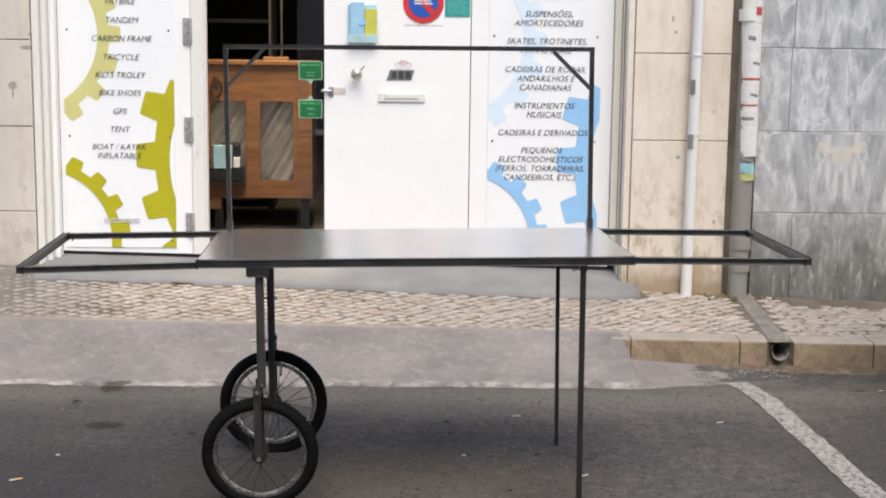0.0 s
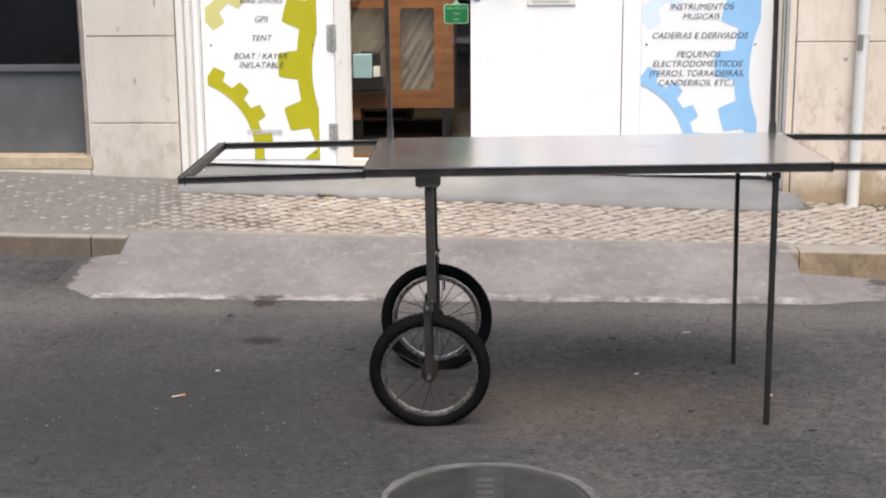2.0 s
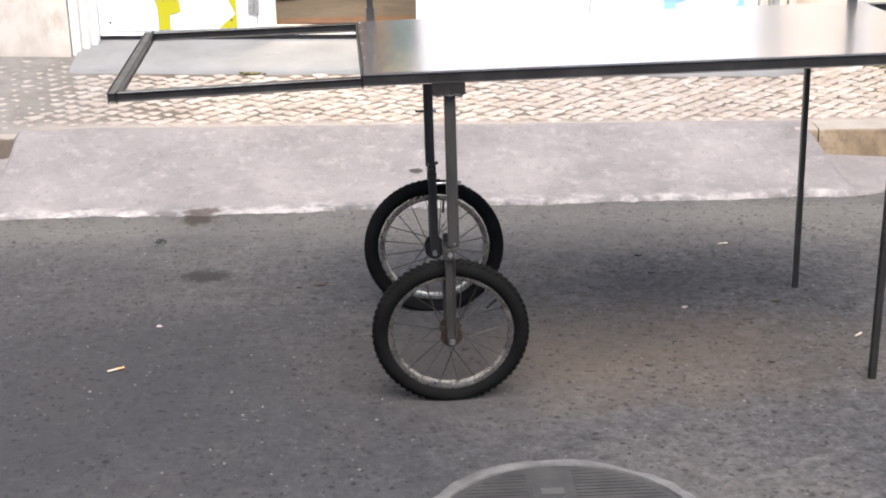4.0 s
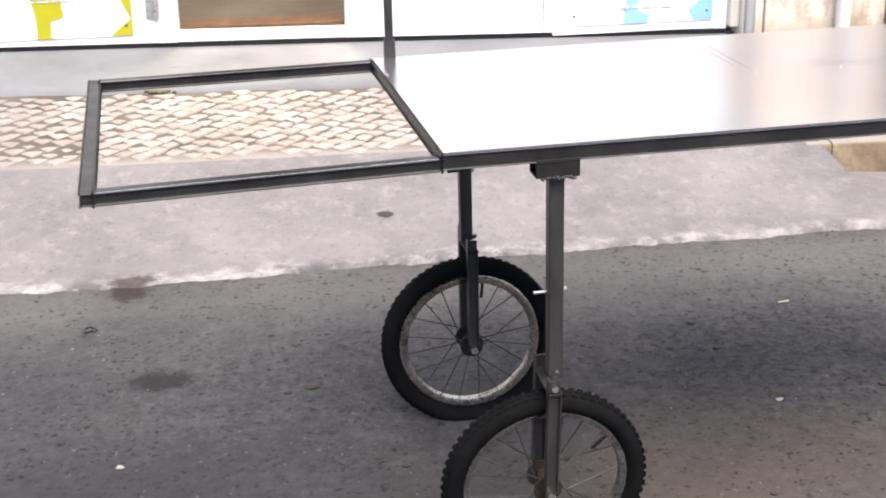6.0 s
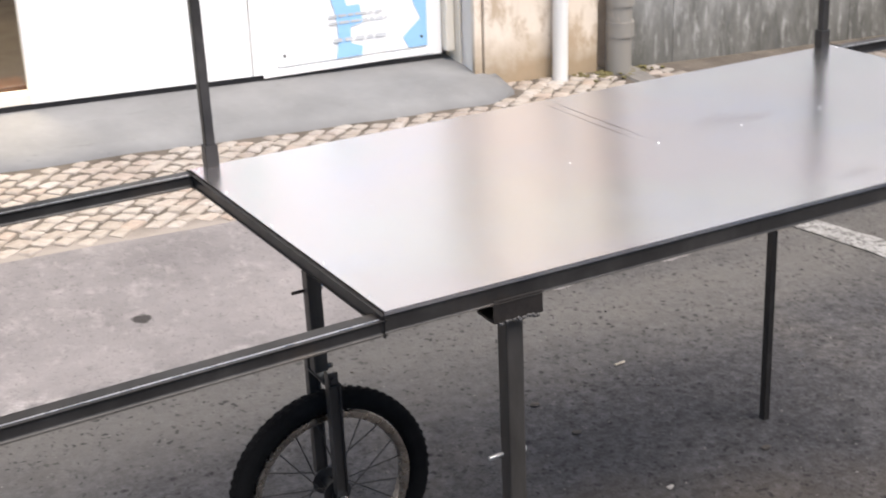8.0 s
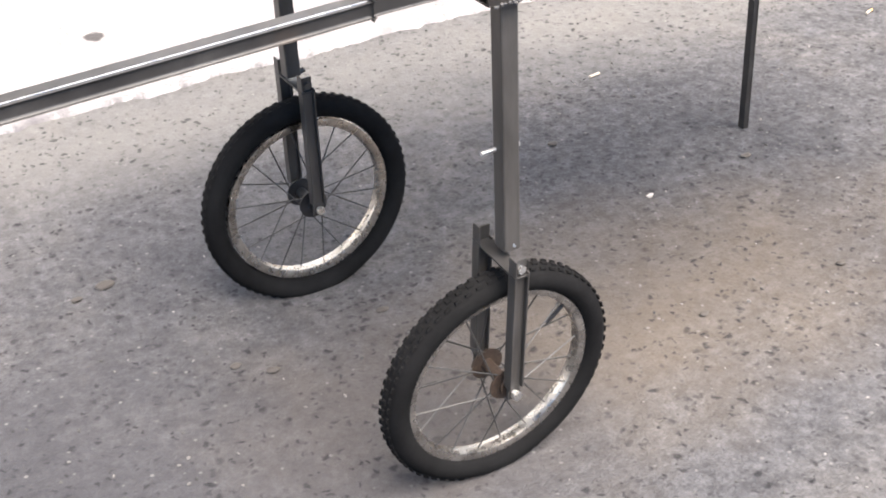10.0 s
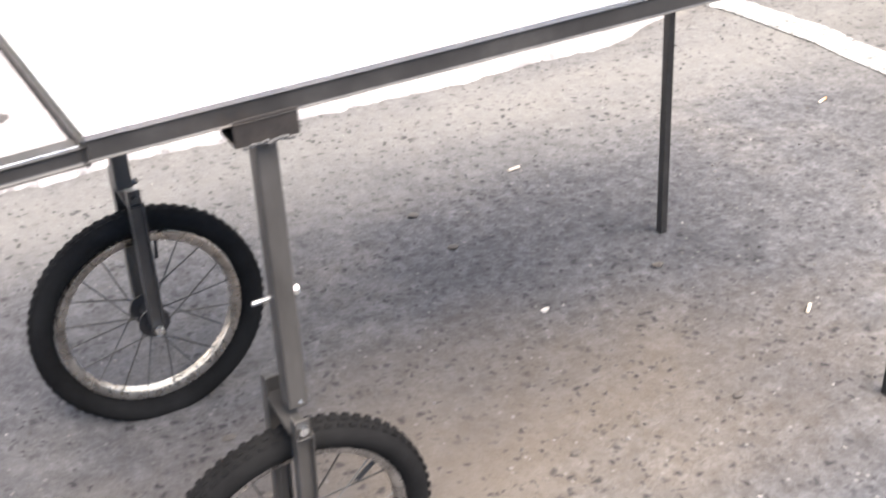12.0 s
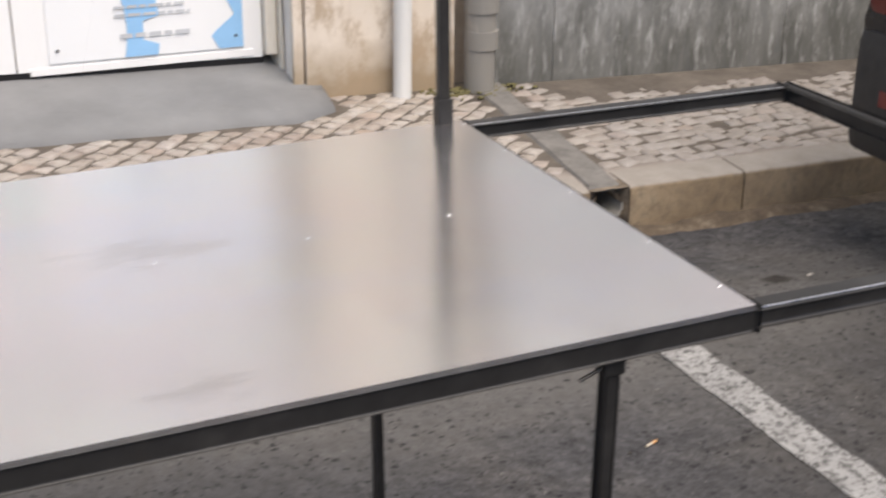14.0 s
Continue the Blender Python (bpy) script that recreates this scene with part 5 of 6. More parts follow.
# wheel posts, forks and wheels
def make_wheel(hub_mat, hub_label, spin, R, valve, knob, fat):
    w = new("wheel", mesh_of("wheel_axle", rod(bmesh.new(), (0, -0.062, 0), (0, 0.062, 0), 0.005, n=12), CHROME, True))
    w.parent = cart
    # tyre: round carcass with rows of knobs
    bm = bmesh.new()
    prof = []
    for i in range(18):
        a = 2 * math.pi * i / 18
        prof.append((R - 0.0255 + 0.0225 * math.cos(a), fat * math.sin(a)))
    lathe_y(bm, prof, 72)
    nk = 66
    for i in range(nk):
        for a, off in (((0.0, 0.5), (0.45, 0.0), (-0.45, 0.0)) if knob > 0.002 else ((0.0, 0.5), (0.30, 0.0), (-0.30, 0.0))):
            th = 2 * math.pi * (i + off) / nk
            rr, yy = R - 0.0255 + (0.0230 if knob > 0.002 else 0.0224) * math.cos(a), (fat + 0.0002) * math.sin(a)
            m = Matrix.Rotation(-th, 4, 'Y') @ Matrix.Translation((rr, yy, 0)) @ Matrix.Rotation(-a, 4, 'Z')
            vs = bmesh.ops.create_cube(bm, size=1)["verts"]
            for v in vs:
                tap = 0.8 if v.co.x > 0 else 1.0
                v.co = m @ Vector((v.co.x * knob, v.co.y * 0.0082 * tap, v.co.z * 0.0115 * tap))
    # soft tyre: flattened and bulged where it carries the cart
    spun = Matrix.Rotation(radians(spin), 4, 'Y')
    back = spun.inverted()
    for v in bm.verts:
        q = spun @ v.co
        if q.z < -0.185:
            q.y *= 1 + 9.0 * (-0.185 - q.z)
            q.z = max(q.z, 0.0155 - R)
            v.co = back @ q
    part("tyre", bm, RUBBER, w, "black knobbly rubber tyre" if knob > 0.002 else "black worn rubber tyre", True)
    part("rim", lathe_y(bmesh.new(), [(0.176, -0.013), (0.176, 0.013), (0.169, 0.0135), (0.160, 0.0105), (0.157, 0.0), (0.160, -0.0105), (0.169, -0.0135)], 72), RIM, w, "scratched aluminium rim", True)
    bm = bmesh.new()
    rod(bm, (0, -0.036, 0), (0, 0.036, 0), 0.011, n=20)
    for y in (-0.029, 0.029):
        rod(bm, (0, y - 0.0015, 0), (0, y + 0.0015, 0), 0.030, n=24)
        rod(bm, (0, y * 1.2, 0), (0, y * 1.36, 0), 0.015, 0.010 if y > 0 else 0.015, n=20)
    part("hub", bm, hub_mat, w, hub_label, True)
    ns = 20
    for i in range(ns):
        side = -1 if i % 2 else 1
        a = 2 * math.pi * i / ns
        b = a + (0.55 if (i // 2) % 2 else -0.55)
        p0 = (0.027 * math.cos(b), side * 0.029, 0.027 * math.sin(b))
        p1 = (0.158 * math.cos(a), side * 0.003, 0.158 * math.sin(a))
        part("spoke", rod(bmesh.new(), p0, p1, 0.0015, n=6), SPOKE, w)
    va = radians(valve + spin)
    vp = (0.157 * math.cos(va), 0.0, 0.157 * math.sin(va))
    vq = (0.118 * math.cos(va - 0.05), 0.003, 0.118 * math.sin(va - 0.05))
    part("valve", rod(bmesh.new(), vp, vq, 0.0038, n=8), BLACKPL, w)
    for y in (-0.058, 0.058):
        part("axle_nut", rod(bmesh.new(), (0, y, 0), (0, y + math.copysign(0.009, y), 0), 0.0085, n=6), CHROME, w)
    return w


for yw, hub_mat, hub_label, spin, front in ((-0.338, RUST, "rusty wheel hub", 12, True), (0.352, BLACKPL, "dark greasy wheel hub", -8, False)):
    ZH = 0.1945 if front else 0.2016
    XW = -0.547 if front else -0.5575
    # the front fork leans out under its post
    LEAN = Matrix.Translation((XW, yw, ZH)) @ Matrix.Rotation(radians(5.0 if front else 0.0), 4, 'X') @ Matrix.Translation((-XW, -yw, -ZH))
    wheel = make_wheel(hub_mat, hub_label, spin, 0.2165 if front else 0.2263, 36 if front else 77, 0.0034 if front else 0.0012, 0.026 if front else 0.029)
    wheel.matrix_local = LEAN @ pose(XW, yw, ZH, 0, spin, 0)
    tagged(wheel, "spoked bicycle wheel with knobbly tyre" if front else "spoked bicycle wheel with worn tyre")
    zp = zc - W / 2
    wp_ = 0.0295
    yp = yw - 0.021 if front else yw + 0.010
    xp = XW + 0.0135 if front else XW - 0.0035
    if front:
        pad = bmesh.new()
        x0, x1, y0, y1, z0, z1 = XW - 0.031, XW + 0.053, YF - 0.002, YF + 0.050, zp - 0.037, zp - 0.001
        t = 0.004
        box(pad, x0, x1, y0, y0 + t, z0, z1, 0.0015)
        box(pad, x0, x1, y1 - t, y1, z0, z1, 0.0015)
        box(pad, x0, x1, y0 + t, y1 - t, z0, z0 + t)
        box(pad, x0, x1, y0 + t, y1 - t, z1 - t, z1)
        part("mounting_block", pad, BURNT, cart, "short open steel tube welded under the rail")
        bead = bmesh.new()
        rngw = random.Random(3)
        for i in range(24):
            bmesh.ops.create_icosphere(bead, subdivisions=1, radius=rngw.uniform(0.002, 0.0042), matrix=pose(XW - 0.021 + 0.0028 * i, y0 + rngw.uniform(-0.001, 0.002), z0 - 0.001 + rngw.uniform(-0.002, 0.002)))
        part("weld", bead, IRON, cart, "lumpy weld bead", True)
        ztop = z0
    else:
        ztop = zp
    zcr = 0.508 if not front else 0.484
    post = part("wheel_post", beam(bmesh.new(), (xp, yp, ztop - 0.001), (xp, yp if front else yp + (yw - yp) * 0.6, zcr - 0.035), wp_, wp_, 0.003, up=(0, 1, 0)), POST, cart, "bare square steel post")
    zb = 0.622 if front else 0.645
    part("bolt", rod(bmesh.new(), (xp - 0.040, yp + 0.006, zb), (xp + 0.022, yp + 0.008, zb), 0.0034, n=10), PIN if front else RUST, post, "locking bolt", True)
    part("bolt_head", rod(bmesh.new(), (xp + 0.0155, yp + 0.008, zb), (xp + 0.025, yp + 0.008, zb), 0.007, n=6), CHROME, post)
    # fork: slanting crown plate and two legs
    zcut = zcr - 0.045
    bm = bx(XW - 0.014, XW + 0.014, yw - 0.062, yw + 0.062, zcut - 0.004, zcut, 0.001)
    bm.transform(LEAN)
    fork = part("fork", bm, TUBE, cart, "welded steel fork")
    for s in (-1, 1):
        y0 = yw + s * 0.052
        bm = bmesh.new()
        # folded channel: web and two flanges, its top cut at a slant
        box(bm, XW - 0.0115, XW + 0.0115, y0 - 0.002, y0 + 0.002, ZH - 0.014, zcut + 0.026, 0.001)
        box(bm, XW - 0.0130, XW - 0.0100, y0 - 0.010, y0 + 0.010, ZH + 0.012, zcut + 0.030, 0.001)
        box(bm, XW + 0.0100, XW + 0.0130, y0 - 0.010, y0 + 0.010, ZH + 0.012, zcut + 0.004, 0.001)
        bm.transform(LEAN)
        part("fork_leg", bm, POST, fork)
    part("bolt", rod(bmesh.new(), LEAN @ Vector((XW, yw - 0.060, zcut + 0.010)), LEAN @ Vector((XW, yw - 0.054, zcut + 0.010)), 0.0075, n=6), CHROME if front else POST, fork, "bolt head")
    part("bolt", rod(bmesh.new(), LEAN @ Vector((XW + 0.012, yw - 0.006, zcut + 0.018)), LEAN @ Vector((XW + 0.019, yw - 0.010, zcut + 0.022)), 0.0055, n=8), PIN if front else POST, fork)

# ---- manhole cover in the road ----
mx, my = 0.075, 3.552
mh = thing("manhole_cover", mx, my, 0.0, "round cast-iron manhole cover in a cement collar", "manhole cover")
bm = bmesh.new()
nc = 72
prev = None
outer = []
for i in range(nc):
    a = 2 * math.pi * i / nc
    ro = 0.352 + 0.035 * noise.noise((math.cos(a) * 2, math.sin(a) * 2, 5)) + 0.012 * noise.noise((math.cos(a) * 9, math.sin(a) * 9, 5))
    outer.append([bm.verts.new((r * math.cos(a), r * math.sin(a), z)) for r, z in ((0.311, 0.002), (0.313, 0.011), (ro - 0.015, 0.009), (ro, -0.004))])
for i in range(nc):
    for j in range(3):
        bm.faces.new((outer[i][j], outer[(i + 1) % nc][j], outer[(i + 1) % nc][j + 1], outer[i][j + 1]))
part("collar", bm, plain("pale_cement", (0.118, 0.114, 0.112), 0.9, vary=0.45, scale=14, bump=0.5), mh, "pale cement collar", True)
part("ring", rod(bmesh.new(), (0, 0, -0.004), (0, 0, 0.004), 0.312, n=72), BLACKPL, mh, "dark gap round the lid")
lid = part("lid", rod(bmesh.new(), (0, 0, 0.0), (0, 0, 0.009), 0.305, n=72), IRON, mh, "dark cast-iron lid")
bm = bmesh.new()
for i in range(-18, 19):
    y = i * 0.0155
    half = math.sqrt(0.292 ** 2 - y ** 2)
    for a, b in ((-half, -0.07), (0.045, half)):
        if b - a > 0.03:
            box(bm, a, b, y - 0.004, y + 0.004, 0.0092, 0.0106)
part("rib_pattern", bm, IRON, lid, "raised cast ribs")
part("name_band", bx(-0.062, 0.037, -0.24, 0.24, 0.0091, 0.0112, 0.0005), IRON, lid, "smooth lettering band")
for i in range(8):
    part("print_bar", bx(-0.04, 0.015, -0.19 + i * 0.05, -0.160 + i * 0.05, 0.0112, 0.0128, 0.0004), IRONLIGHT, lid)

# ---- parked car at the kerb ----
cx0, cy0 = 3.103, 4.66
car = thing("parked_car", cx0, cy0, 0, "dark parked car beside the kerb", "car")
bm = bmesh.new()
sec = ((0.0, 0.36, 0.90), (0.12, 0.28, 0.98), (0.9, 0.26, 1.02), (1.2, 0.20, 1.0), (3.1, 0.22, 0.98), (3.7, 0.24, 0.92), (4.02, 0.34, 0.72))
loops = []
for x, z0, z1 in sec:
    ins = 0.10 if x == 4.02 else 0.03 if x == 0.0 else 0.0
    loops.append([bm.verts.new(p) for p in ((x, 0.10 + ins, z0), (x, 0.02 + ins, z0 + 0.12), (x, 0.0 + ins, (z0 + z1) / 2 + 0.05), (x, 0.06 + ins, z1), (x, 0.84, z1 + 0.03), (x, 1.62 - ins, z1), (x, 1.68 - ins, (z0 + z1) / 2 + 0.05), (x, 1.66 - ins, z0 + 0.12), (x, 1.58 - ins, z0))])
for a, b in zip(loops, loops[1:]):
    for i in range(9):
        bm.faces.new((a[i], a[(i + 1) % 9], b[(i + 1) % 9], b[i]))
bm.faces.new(loops[0])
bm.faces.new(loops[-1])
part("body", bm, CARPAINT, car, "", True)
bm = bmesh.new()
cab = []
for x, z, ins in ((0.14, 0.985, 0.05), (0.45, 1.44, 0.20), (1.9, 1.48, 0.20), (2.75, 0.985, 0.06)):
    cab.append([bm.verts.new((x, ins, z)), bm.verts.new((x, 1.68 - ins, z))])
base = [[bm.verts.new((x, 0.05, 0.97)), bm.verts.new((x, 1.63, 0.97))] for x in (0.14, 0.45, 1.9, 2.75)]
for i in range(3):
    bm.faces.new((cab[i][0], cab[i][1], cab[i + 1][1], cab[i + 1][0]))
    for s in (0, 1):
        bm.faces.new((base[i][s], base[i + 1][s], cab[i + 1][s], cab[i][s]))
part("cabin", bm, BLACKGLASS, car, "dark car glass", True)
bumper = bmesh.new()
box(bumper, -0.02, 0.22, 0.02, 1.66, 0.27, 0.66, 0.05)
part("bumper", bumper, CARPLASTIC, car, "black plastic rear bumper", True)
# unseen floor pan, added to deepen the shade under the car
part("underbody", bx(0.23, 3.85, 0.20, 1.48, 0.17, 0.36, 0.04), CARPLASTIC, car, "black underbody")
for y in (0.05, 1.40):
    part("tail_lamp", bx(-0.008, 0.12, y, y + 0.24, 0.70, 0.92, 0.03), TAILRED, car, "dark red tail lamp", True)
part("reflector", bx(-0.024, -0.018, 1.30, 1.52, 0.44, 0.49, 0.002), TAILRED, car, "red bumper reflector")
for x in (0.85, 3.25):
    for y in (0.09, 1.59):
        wv = part("wheel", rod(bmesh.new(), (x, y - 0.085, 0.30), (x, y + 0.085, 0.30), 0.30, n=32), RUBBER, car, "black car tyre", True)
        part("rim", rod(bmesh.new(), (x, y - 0.09, 0.30), (x, y + 0.09, 0.30), 0.19, n=24), RIM, wv, "", True)

# ---- litter on the road ----
for i, (x, y, a, L) in enumerate(((-1.107, 4.547, 30, 0.05), (0.914, 5.470, 8, 0.034), (1.110, 4.603, 40, 0.032), (1.835, 5.380, 20, 0.034))):
    bm = rod(bmesh.new(), (-L / 2, 0, 0), (L * 0.1, 0, 0), 0.0034, 0.0032, n=10)
    o = part("cigarette_butt", bm, BUTT, None, "", True)
    o.matrix_world = pose(x, y, road(x, y) + 0.006, 0, 0, a)
    tagged(o, "flattened cigarette butt on the asphalt", "cigarette butt", "litter")
    f = part("filter", rod(bmesh.new(), (L * 0.1 + 0.0003, 0, 0), (L / 2, 0, 0), 0.0036, n=10), FILTER if i in (0, 3) else BUTT, o, "orange filter" if i in (0, 3) else "", True)
bm = bmesh.new()
loop = [(-1.133 + 0.020 * math.cos(a) * (1 - 0.05 * a), 5.677 + 0.034 * math.sin(a) * (1 - 0.05 * a), 0.010 + 0.003 * a) for a in (0.4 + 0.55 * i for i in range(10))]
for p, q in zip(loop, loop[1:]):
    beam(bm, p, q, 0.006, 0.004, 0)
tagged(part("scrap", bm, BLACKPL), "curled dark scrap on the asphalt", "scrap")
for x, y, r in ((0.590, 5.393, 0.011), (0.949, 4.909, 0.011), (1.194, 4.247, 0.011), (0.602, 5.216, 0.010), (-0.535, 5.221, 0.016), (-0.602, 5.199, 0.009), (-0.414, 4.813, 0.009), (-0.359, 4.762, 0.010),
                (-0.080, 4.640, 0.009), (-0.084, 4.832, 0.010), (0.443, 4.459, 0.008), (0.802, 4.445, 0.009), (1.771, 5.366, 0.004)):
    bm = bmesh.new()
    bmesh.ops.create_icosphere(bm, subdivisions=2, radius=r, matrix=pose(x, y, road(x, y) + 0.004) @ Matrix.Diagonal((1.4, 0.9, 0.45, 1)))
    for v in bm.verts:
        v.co += 0.25 * r * noise.noise_vector(v.co * 90)
    tagged(part("pebble", bm, DRYLEAF), "small dark pebble on the asphalt", "pebble", "pebbles")
for x, y in ((-1.028, 4.880), (0.644, 4.887), (2.828, 6.090)):
    bm = bmesh.new()
    bmesh.ops.create_icosphere(bm, subdivisions=2, radius=0.0065, matrix=pose(x, y, road(x, y) + 0.003) @ Matrix.Diagonal((1.5, 0.9, 0.5, 1)))
    for v in bm.verts:
        v.co += 0.003 * noise.noise_vector(v.co * 90)
    tagged(part("pale_crumb", bm, PALECRUMB), "small pale crumb on the asphalt", "crumb", "crumbs")
bm = bmesh.new()
rng = random.Random(21)
for i in range(1500):
    x, y = rng.uniform(-2.2, 3.0), rng.uniform(3.2, 6.3)
    r = rng.uniform(0.0015, 0.0042)
    bmesh.ops.create_icosphere(bm, subdivisions=1, radius=r, matrix=pose(x, y, road(x, y) + r * 0.3, rng.uniform(0, 90), 0, rng.uniform(0, 180)) @ Matrix.Diagonal((1.4, 1, 0.7, 1)))
k = Mat("road_grit", 0.9)
k.color(k.ramp(k.island(), [(0.0, (0.02, 0.02, 0.02)), (0.5, (0.06, 0.055, 0.05)), (0.8, (0.125, 0.116, 0.107)), (1.0, (0.18, 0.168, 0.155))]))
tagged(part("grit", bm, k.m), "loose grit scattered on the asphalt", "grit", kind="stuff")

# crumbled cement and plaster along the right gutter
bm = bmesh.new()
for i in range(260):
    x = rng.uniform(1.62, 2.5)
    y = 6.64 - abs(rng.gauss(0, 0.10))
    r = rng.uniform(0.0015, 0.006)
    bmesh.ops.create_icosphere(bm, subdivisions=1, radius=r, matrix=pose(x, y, road(x, y) + 0.012, rng.uniform(0, 90), 0, rng.uniform(0, 180)) @ Matrix.Diagonal((1.6, 1, 0.6, 1)))
tagged(part("rubble", bm, plain("pale_rubble", (0.27, 0.24, 0.205), 0.9, vary=0.4, scale=50)), "crumbs of pale mortar in the gutter", "rubble", kind="stuff")

# ---- kerb stones ----
def kerb_stone(x0, x1, cut=None):
    bm = bmesh.new()
    n = 10
    prev = None
    for i in range(n + 1):
        x = x0 + 0.003 + (x1 - x0 - 0.006) * i / n
        zt = kerb_top(x)
        j = 0.004 * noise.noise((x * 6, 1, 0))
        ring = [bm.verts.new(p) for p in ((x, 6.672 + j, -0.2), (x, 6.675 + j, zt - 0.014), (x, 6.680 + j, zt - 0.004), (x, 6.690 + j, zt + 0.001), (x, 6.815, zt + 0.006), (x, 6.820, -0.2))]
        if prev:
            for a in range(6):
                bm.faces.new((prev[a], prev[(a + 1) % 6], ring[(a + 1) % 6], ring[a]))
        else:
            bm.faces.new(ring)
        prev = ring
    bm.faces.new(prev)
    return part("kerb_stone", bm, KERB, kerb, "", True)


kerb = setting("kerb", bx(-9, 9, 6.74, 6.80, -0.24, -0.20), KERB, "row of tan limestone kerb stones", "kerb")
for a, b in ((-5.2, -4.4), (-4.4, -3.6), (-3.6, -2.86), (-2.86, -2.076), (-2.076, -1.88), (1.54, 1.648), (1.648, 2.250), (2.250, 2.403), (2.547, 2.995), (2.995, 3.78), (3.78, 4.55), (4.55, 5.3), (5.3, 6.1)):
    kerb_stone(a, b)

# packed brown dirt along the foot of the kerb
bm = bmesh.new()
prev = None
for i in range(201):
    x = 1.75 + 4.3 * i / 200
    w = 0.055 + 0.05 * noise.noise((x * 3.0, 4, 0)) + 0.02 * noise.noise((x * 14, 4, 0))
    h = 0.022 + 0.022 * noise.noise((x * 5.0, 8, 0)) + 0.008 * noise.noise((x * 23, 8, 0))
    p = [bm.verts.new(q) for q in ((x, 6.665 - max(0.01, w), road(x, 6.60) - 0.004), (x, 6.668 - max(0.006, w * 0.55), road(x, 6.63) + 0.45 * max(0.004, h)), (x, 6.674, road(x, 6.65) + max(0.006, h)))]
    if prev:
        for e in range(2):
            bm.faces.new((prev[e], p[e], p[e + 1], prev[e + 1]))
    prev = p
k = Mat("gutter_dirt", 0.95)
k.color(k.ramp(k.noise(18, 6, 0.7), [(0.3, (0.055, 0.042, 0.030)), (0.55, (0.125, 0.093, 0.062)), (0.8, (0.25, 0.205, 0.15))]))
k.bump(k.noise(60, 5, 0.7), 0.8, 0.012)
tagged(part("gutter_dirt", bm, k.m, None, "", True), "packed brown dirt along the kerb foot", "dirt", kind="stuff")

# thin pale cement fillet at the foot of the west kerb
bm = bmesh.new()
prev = None
for i in range(161):
    x = -5.2 + 3.15 * i / 160
    w = 0.034 + 0.02 * noise.noise((x * 4.0, 2, 0)) + 0.012 * noise.noise((x * 17, 2, 0))
    p = [bm.verts.new(q) for q in ((x, 6.668 - w, road(x, 6.61) - 0.003), (x, 6.668 - max(0.004, w) * 0.6, road(x, 6.64) + 0.005), (x, 6.676, road(x, 6.67) + 0.016))]
    if prev:
        for e in range(2):
            bm.faces.new((prev[e], p[e], p[e + 1], prev[e + 1]))
    prev = p
setting("gutter_fillet", bm, RAMP, "thin pale cement fillet along the kerb foot", "gutter")

# drain channel across the pavement with a broken pipe end in the kerb
bm = grid(bmesh.new(), steps(-0.066, 0.066, 10), steps(6.690, 7.735, 44), lambda x, y: pave(x, max(6.70, y)) + (0.004 if abs(x) < 0.058 and y > 6.695 else -0.014) + 0.004 * noise.noise((x * 9, y * 6, 2)))
for v in bm.verts:
    y = v.co.y
    v.co.z += pave(2.4775, y) - pave(0.0, y)
    v.co.x += 2.4775 + 0.055 * (y - 6.8) + 0.006 * noise.noise((v.co.x * 30, y * 9, 1))
setting("drain_channel", bm, plain("drain_cement", (0.150, 0.140, 0.127), 0.85, vary=0.4, scale=12, bump=0.5, grain=60), "grey cement strip over the drain across the pavement", "drain")
kz = kerb_top(2.475)
kw = 0.072
bm = bmesh.new()
rings = []
for i in range(32):
    a = 2 * math.pi * i / 32
    ca, sa = math.cos(a), math.sin(a)
    jag = 1 + 0.10 * noise.noise((ca * 2.5, sa * 2.5, 2)) + (0.10 if sa > 0.6 else 0)
    # out to the square of the broken kerb
    s = 1 / max(abs(ca), abs(sa))
    zo = max(kz - 0.20, min(kz - 0.002, kz - 0.055 + 0.13 * sa * s))
    r0 = 0.046
    cut = 0.05 * max(0.0, sa - 0.5)
    rings.append([bm.verts.new(p) for p in ((2.475 + r0 * 0.92 * ca, 6.92, kz - 0.058 + r0 * 0.92 * sa), (2.475 + r0 * 0.92 * ca, 6.70 + cut, kz - 0.058 + r0 * 0.92 * sa), (2.475 + r0 * 1.06 * ca, 6.697 + cut, kz - 0.058 + r0 * 1.06 * sa),
                 (2.475 + r0 * 1.12 * ca * jag, 6.715, kz - 0.058 + r0 * 1.12 * sa * jag), (2.475 + kw * ca * s, 6.680 + 0.012 * noise.noise((ca * 4, sa * 4, 7)), zo), (2.475 + kw * ca * s, 6.80, zo))])
for i in range(32):
    p, q = rings[i], rings[(i + 1) % 32]
    for e in range(5):
        bm.faces.new((p[e], p[e + 1], q[e + 1], q[e]))
dp = tagged(part("drain_outlet", bm, plain("dirty_outlet_cement", (0.155, 0.122, 0.088), 0.9, vary=0.6, scale=26, bump=0.7, grain=70), None, "", False), "broken drain pipe end set in the kerb", "drain pipe")
part("dark_end", bx(2.41, 2.54, 6.90, 6.905, kz - 0.12, kz - 0.0), BLACKPL, dp)
bm = bmesh.new()
prev = None
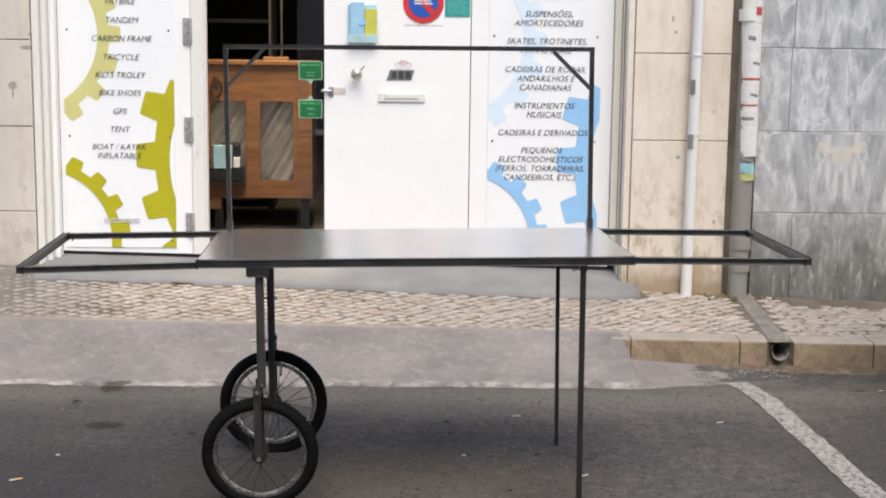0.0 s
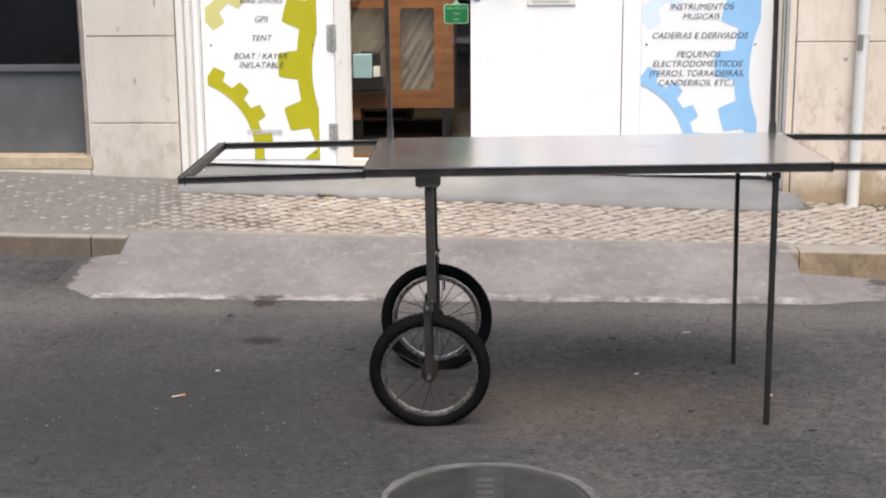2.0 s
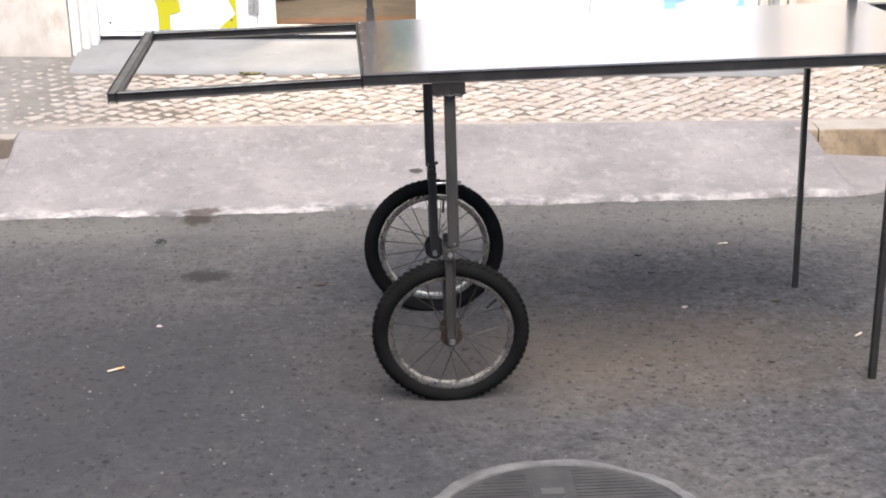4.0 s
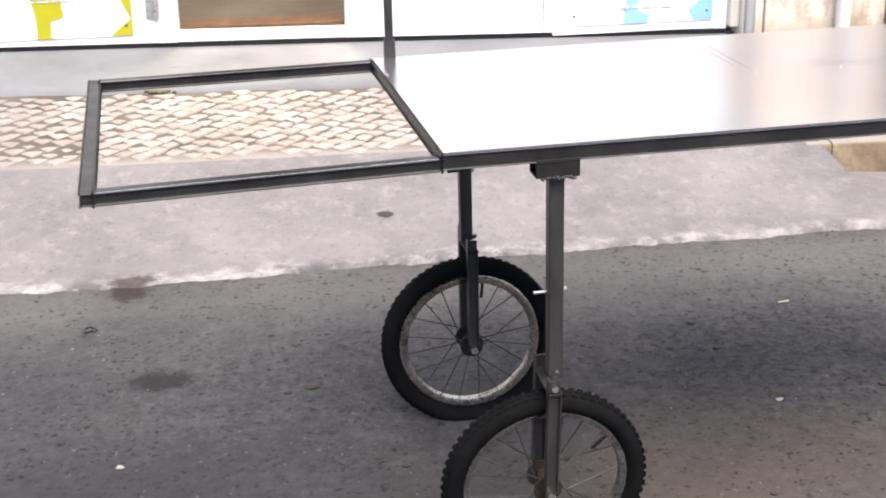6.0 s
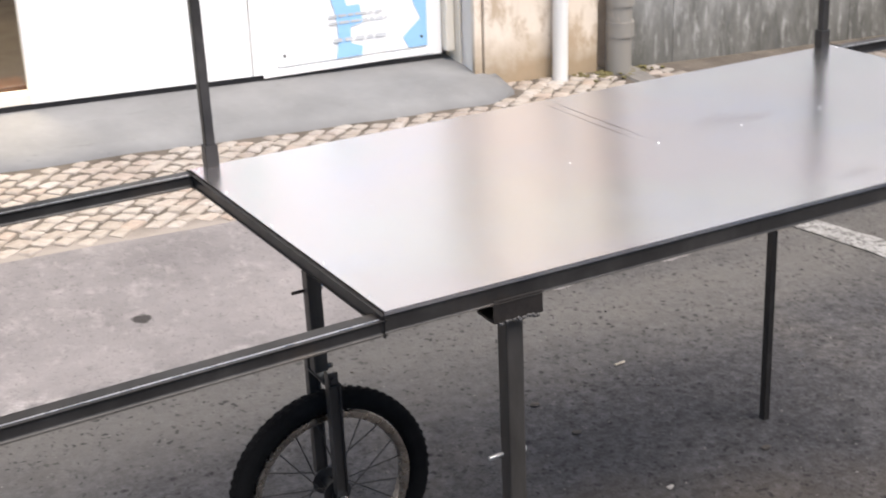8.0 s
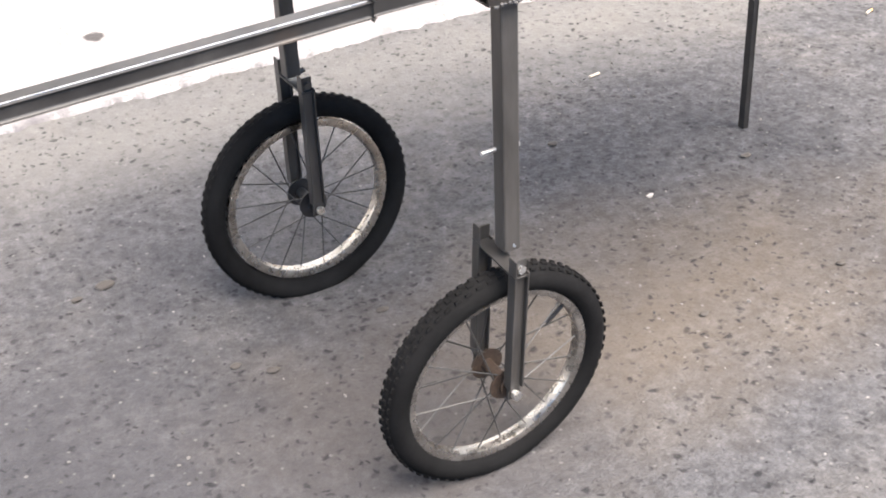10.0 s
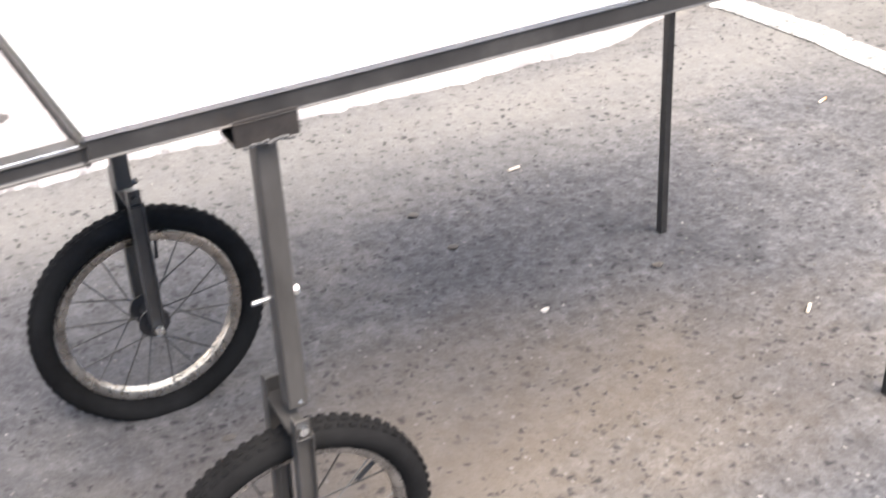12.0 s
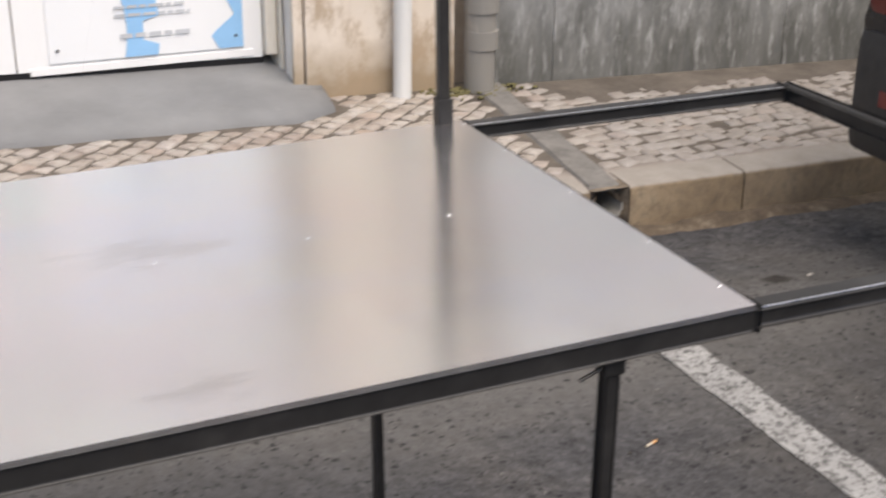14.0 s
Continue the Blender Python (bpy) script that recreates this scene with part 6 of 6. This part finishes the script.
for i in range(21):
    a = radians(170 + 200 * i / 20)
    ca, sa = math.cos(a), math.sin(a)
    jag = 0.010 * noise.noise((ca * 4, sa * 4, 9))
    ring = [bm.verts.new(p) for p in ((2.475 + 0.0405 * ca, 6.668 + jag, kz - 0.058 + 0.0405 * sa), (2.475 + 0.0455 * ca, 6.668 + jag, kz - 0.058 + 0.0455 * sa), (2.475 + 0.0455 * ca, 6.82, kz - 0.058 + 0.0455 * sa), (2.475 + 0.0405 * ca, 6.82, kz - 0.058 + 0.0405 * sa))]
    if prev:
        for e in range(4):
            bm.faces.new((prev[e], prev[(e + 1) % 4], ring[(e + 1) % 4], ring[e]))
    prev = ring
part("pipe", bm, PIPEGREY, dp, "pale broken plastic pipe", True)

# ---- limestone setts: pieces near the cart are parts, the rest one mesh ----
def sett_mesh(i, w, d):
    """A worn stone: uneven outline with blunted corners and a slightly domed top."""
    rngs = random.Random(100 + i)
    bm = bmesh.new()
    c = [(x + rngs.uniform(-0.007, 0.007), y + rngs.uniform(-0.007, 0.007)) for x, y in ((-w / 2, -d / 2), (w / 2, -d / 2), (w / 2, d / 2), (-w / 2, d / 2))]
    t = []
    for a in range(4):
        p, q, r = c[a - 1], c[a], c[(a + 1) % 4]
        f, g = rngs.uniform(0.04, 0.12), rngs.uniform(0.04, 0.12)
        t.append((q[0] + (p[0] - q[0]) * f, q[1] + (p[1] - q[1]) * f))
        t.append((q[0] + (r[0] - q[0]) * g, q[1] + (r[1] - q[1]) * g))
    lows = [bm.verts.new((x, y, -0.016)) for x, y in t]
    mids = [bm.verts.new((x * 0.98, y * 0.98, -0.003 + rngs.uniform(-0.0012, 0.0008))) for x, y in t]
    tops = [bm.verts.new((x * 0.88, y * 0.88, rngs.uniform(-0.0008, 0.0012))) for x, y in t]
    mid = bm.verts.new((0, 0, 0.0015))
    for a in range(8):
        b = (a + 1) % 8
        bm.faces.new((lows[a], lows[b], mids[b], mids[a]))
        bm.faces.new((mids[a], mids[b], tops[b], tops[a]))
        bm.faces.new((tops[a], tops[b], mid))
    return bm


KINDS = [mesh_of("sett", sett_mesh(i, 0.069 + 0.005 * math.sin(i * 2.3), 0.064 + 0.005 * math.cos(i * 1.7)), SETT, True) for i in range(12)]
rng = random.Random(12)
rest_v, rest_f = [], []
count = 0
ca, sa = math.cos(radians(42)), math.sin(radians(42))
for i in range(-110, 111):
    for j in range(-110, 111):
        u, v = i * 0.0675 + (0.034 if j % 2 else 0) + 0.004 * math.sin(j * 0.7 + i * 0.05), j * 0.0625 + 0.005 * math.sin(i * 0.45)
        x, y = u * ca - v * sa + 0.4, u * sa + v * ca + 7.2
        if not (-4.8 < x < 2.375 + 0.055 * (y - 6.8) and 6.84 + 0.02 * noise.noise((x * 6, 3, 0)) < y < 7.74):
            continue
        yf = 7.50 + 0.02 * noise.noise((x * 3, 5, 0)) + max(0, x - 1.70) * 0.55
        if -1.82 < x < 1.9 and y > yf - 0.015:
            continue
        m = rng.randrange(12)
        sunk = max(0.0, min(1.0, (-1.3 - x + 0.7 * noise.noise((x * 1.7, y * 2.5, 4))) / 0.7))
        z = pave(x, y) - 0.0015 - 0.0085 * sunk + rng.uniform(-0.003, 0.002)
        M = pose(x, y, z, rng.uniform(-2.5, 2.5), rng.uniform(-2.5, 2.5) + 1.6, 42 + rng.uniform(-9, 9)) @ Matrix.Diagonal((rng.uniform(0.84, 1.05), rng.uniform(0.82, 1.05), 1, 1))
        if -0.75 < x < 0.45 and count < 295:
            o = new("sett", KINDS[m])
            o.parent = pavement
            o.matrix_world = M
            count += 1
        else:
            n0 = len(rest_v)
            me = KINDS[m]
            rest_v += [tuple(M @ vv.co) for vv in me.vertices]
            rest_f += [tuple(n0 + q for q in p.vertices) for p in me.polygons]
# uneven running rows beyond the drain channel
for j in range(14):
    for i in range(46):
        x, y = 2.590 + 0.0035 * j + i * 0.073 + (0.036 if j % 2 else 0) + rng.uniform(-0.010, 0.010), 6.870 + j * 0.063 + 0.014 * math.sin(i * 0.9 + j) + rng.uniform(-0.006, 0.006)
        if y > 7.72 or rng.random() < 0.02:
            continue
        m = rng.randrange(12)
        # grey mortar smeared over the stones along the wall
        smeared = 0.013 * max(0.0, min(1.0, (y - 7.50 + 0.25 * noise.noise((x * 2.0, y * 2, 9))) / 0.12)) if x > 2.75 else 0.0
        M = pose(x, y, pave(x, y) - 0.001 - smeared + rng.uniform(-0.005, 0.003), rng.uniform(-4, 4) + 4, rng.uniform(-4, 4), 8 + rng.uniform(-14, 14)) @ Matrix.Diagonal((rng.uniform(0.92, 1.12), rng.uniform(0.86, 1.0), 1, 1))
        n0 = len(rest_v)
        me = KINDS[m]
        rest_v += [tuple(M @ vv.co) for vv in me.vertices]
        rest_f += [tuple(n0 + q for q in p.vertices) for p in me.polygons]
me = bpy.data.meshes.new("setts")
me.from_pydata(rest_v, [], rest_f)
me.materials.append(SETTS)
me.polygons.foreach_set("use_smooth", [True] * len(me.polygons))
o = new("setts", me)
o.parent = pavement
tagged(o, "rest of the cream limestone setts", kind="stuff")
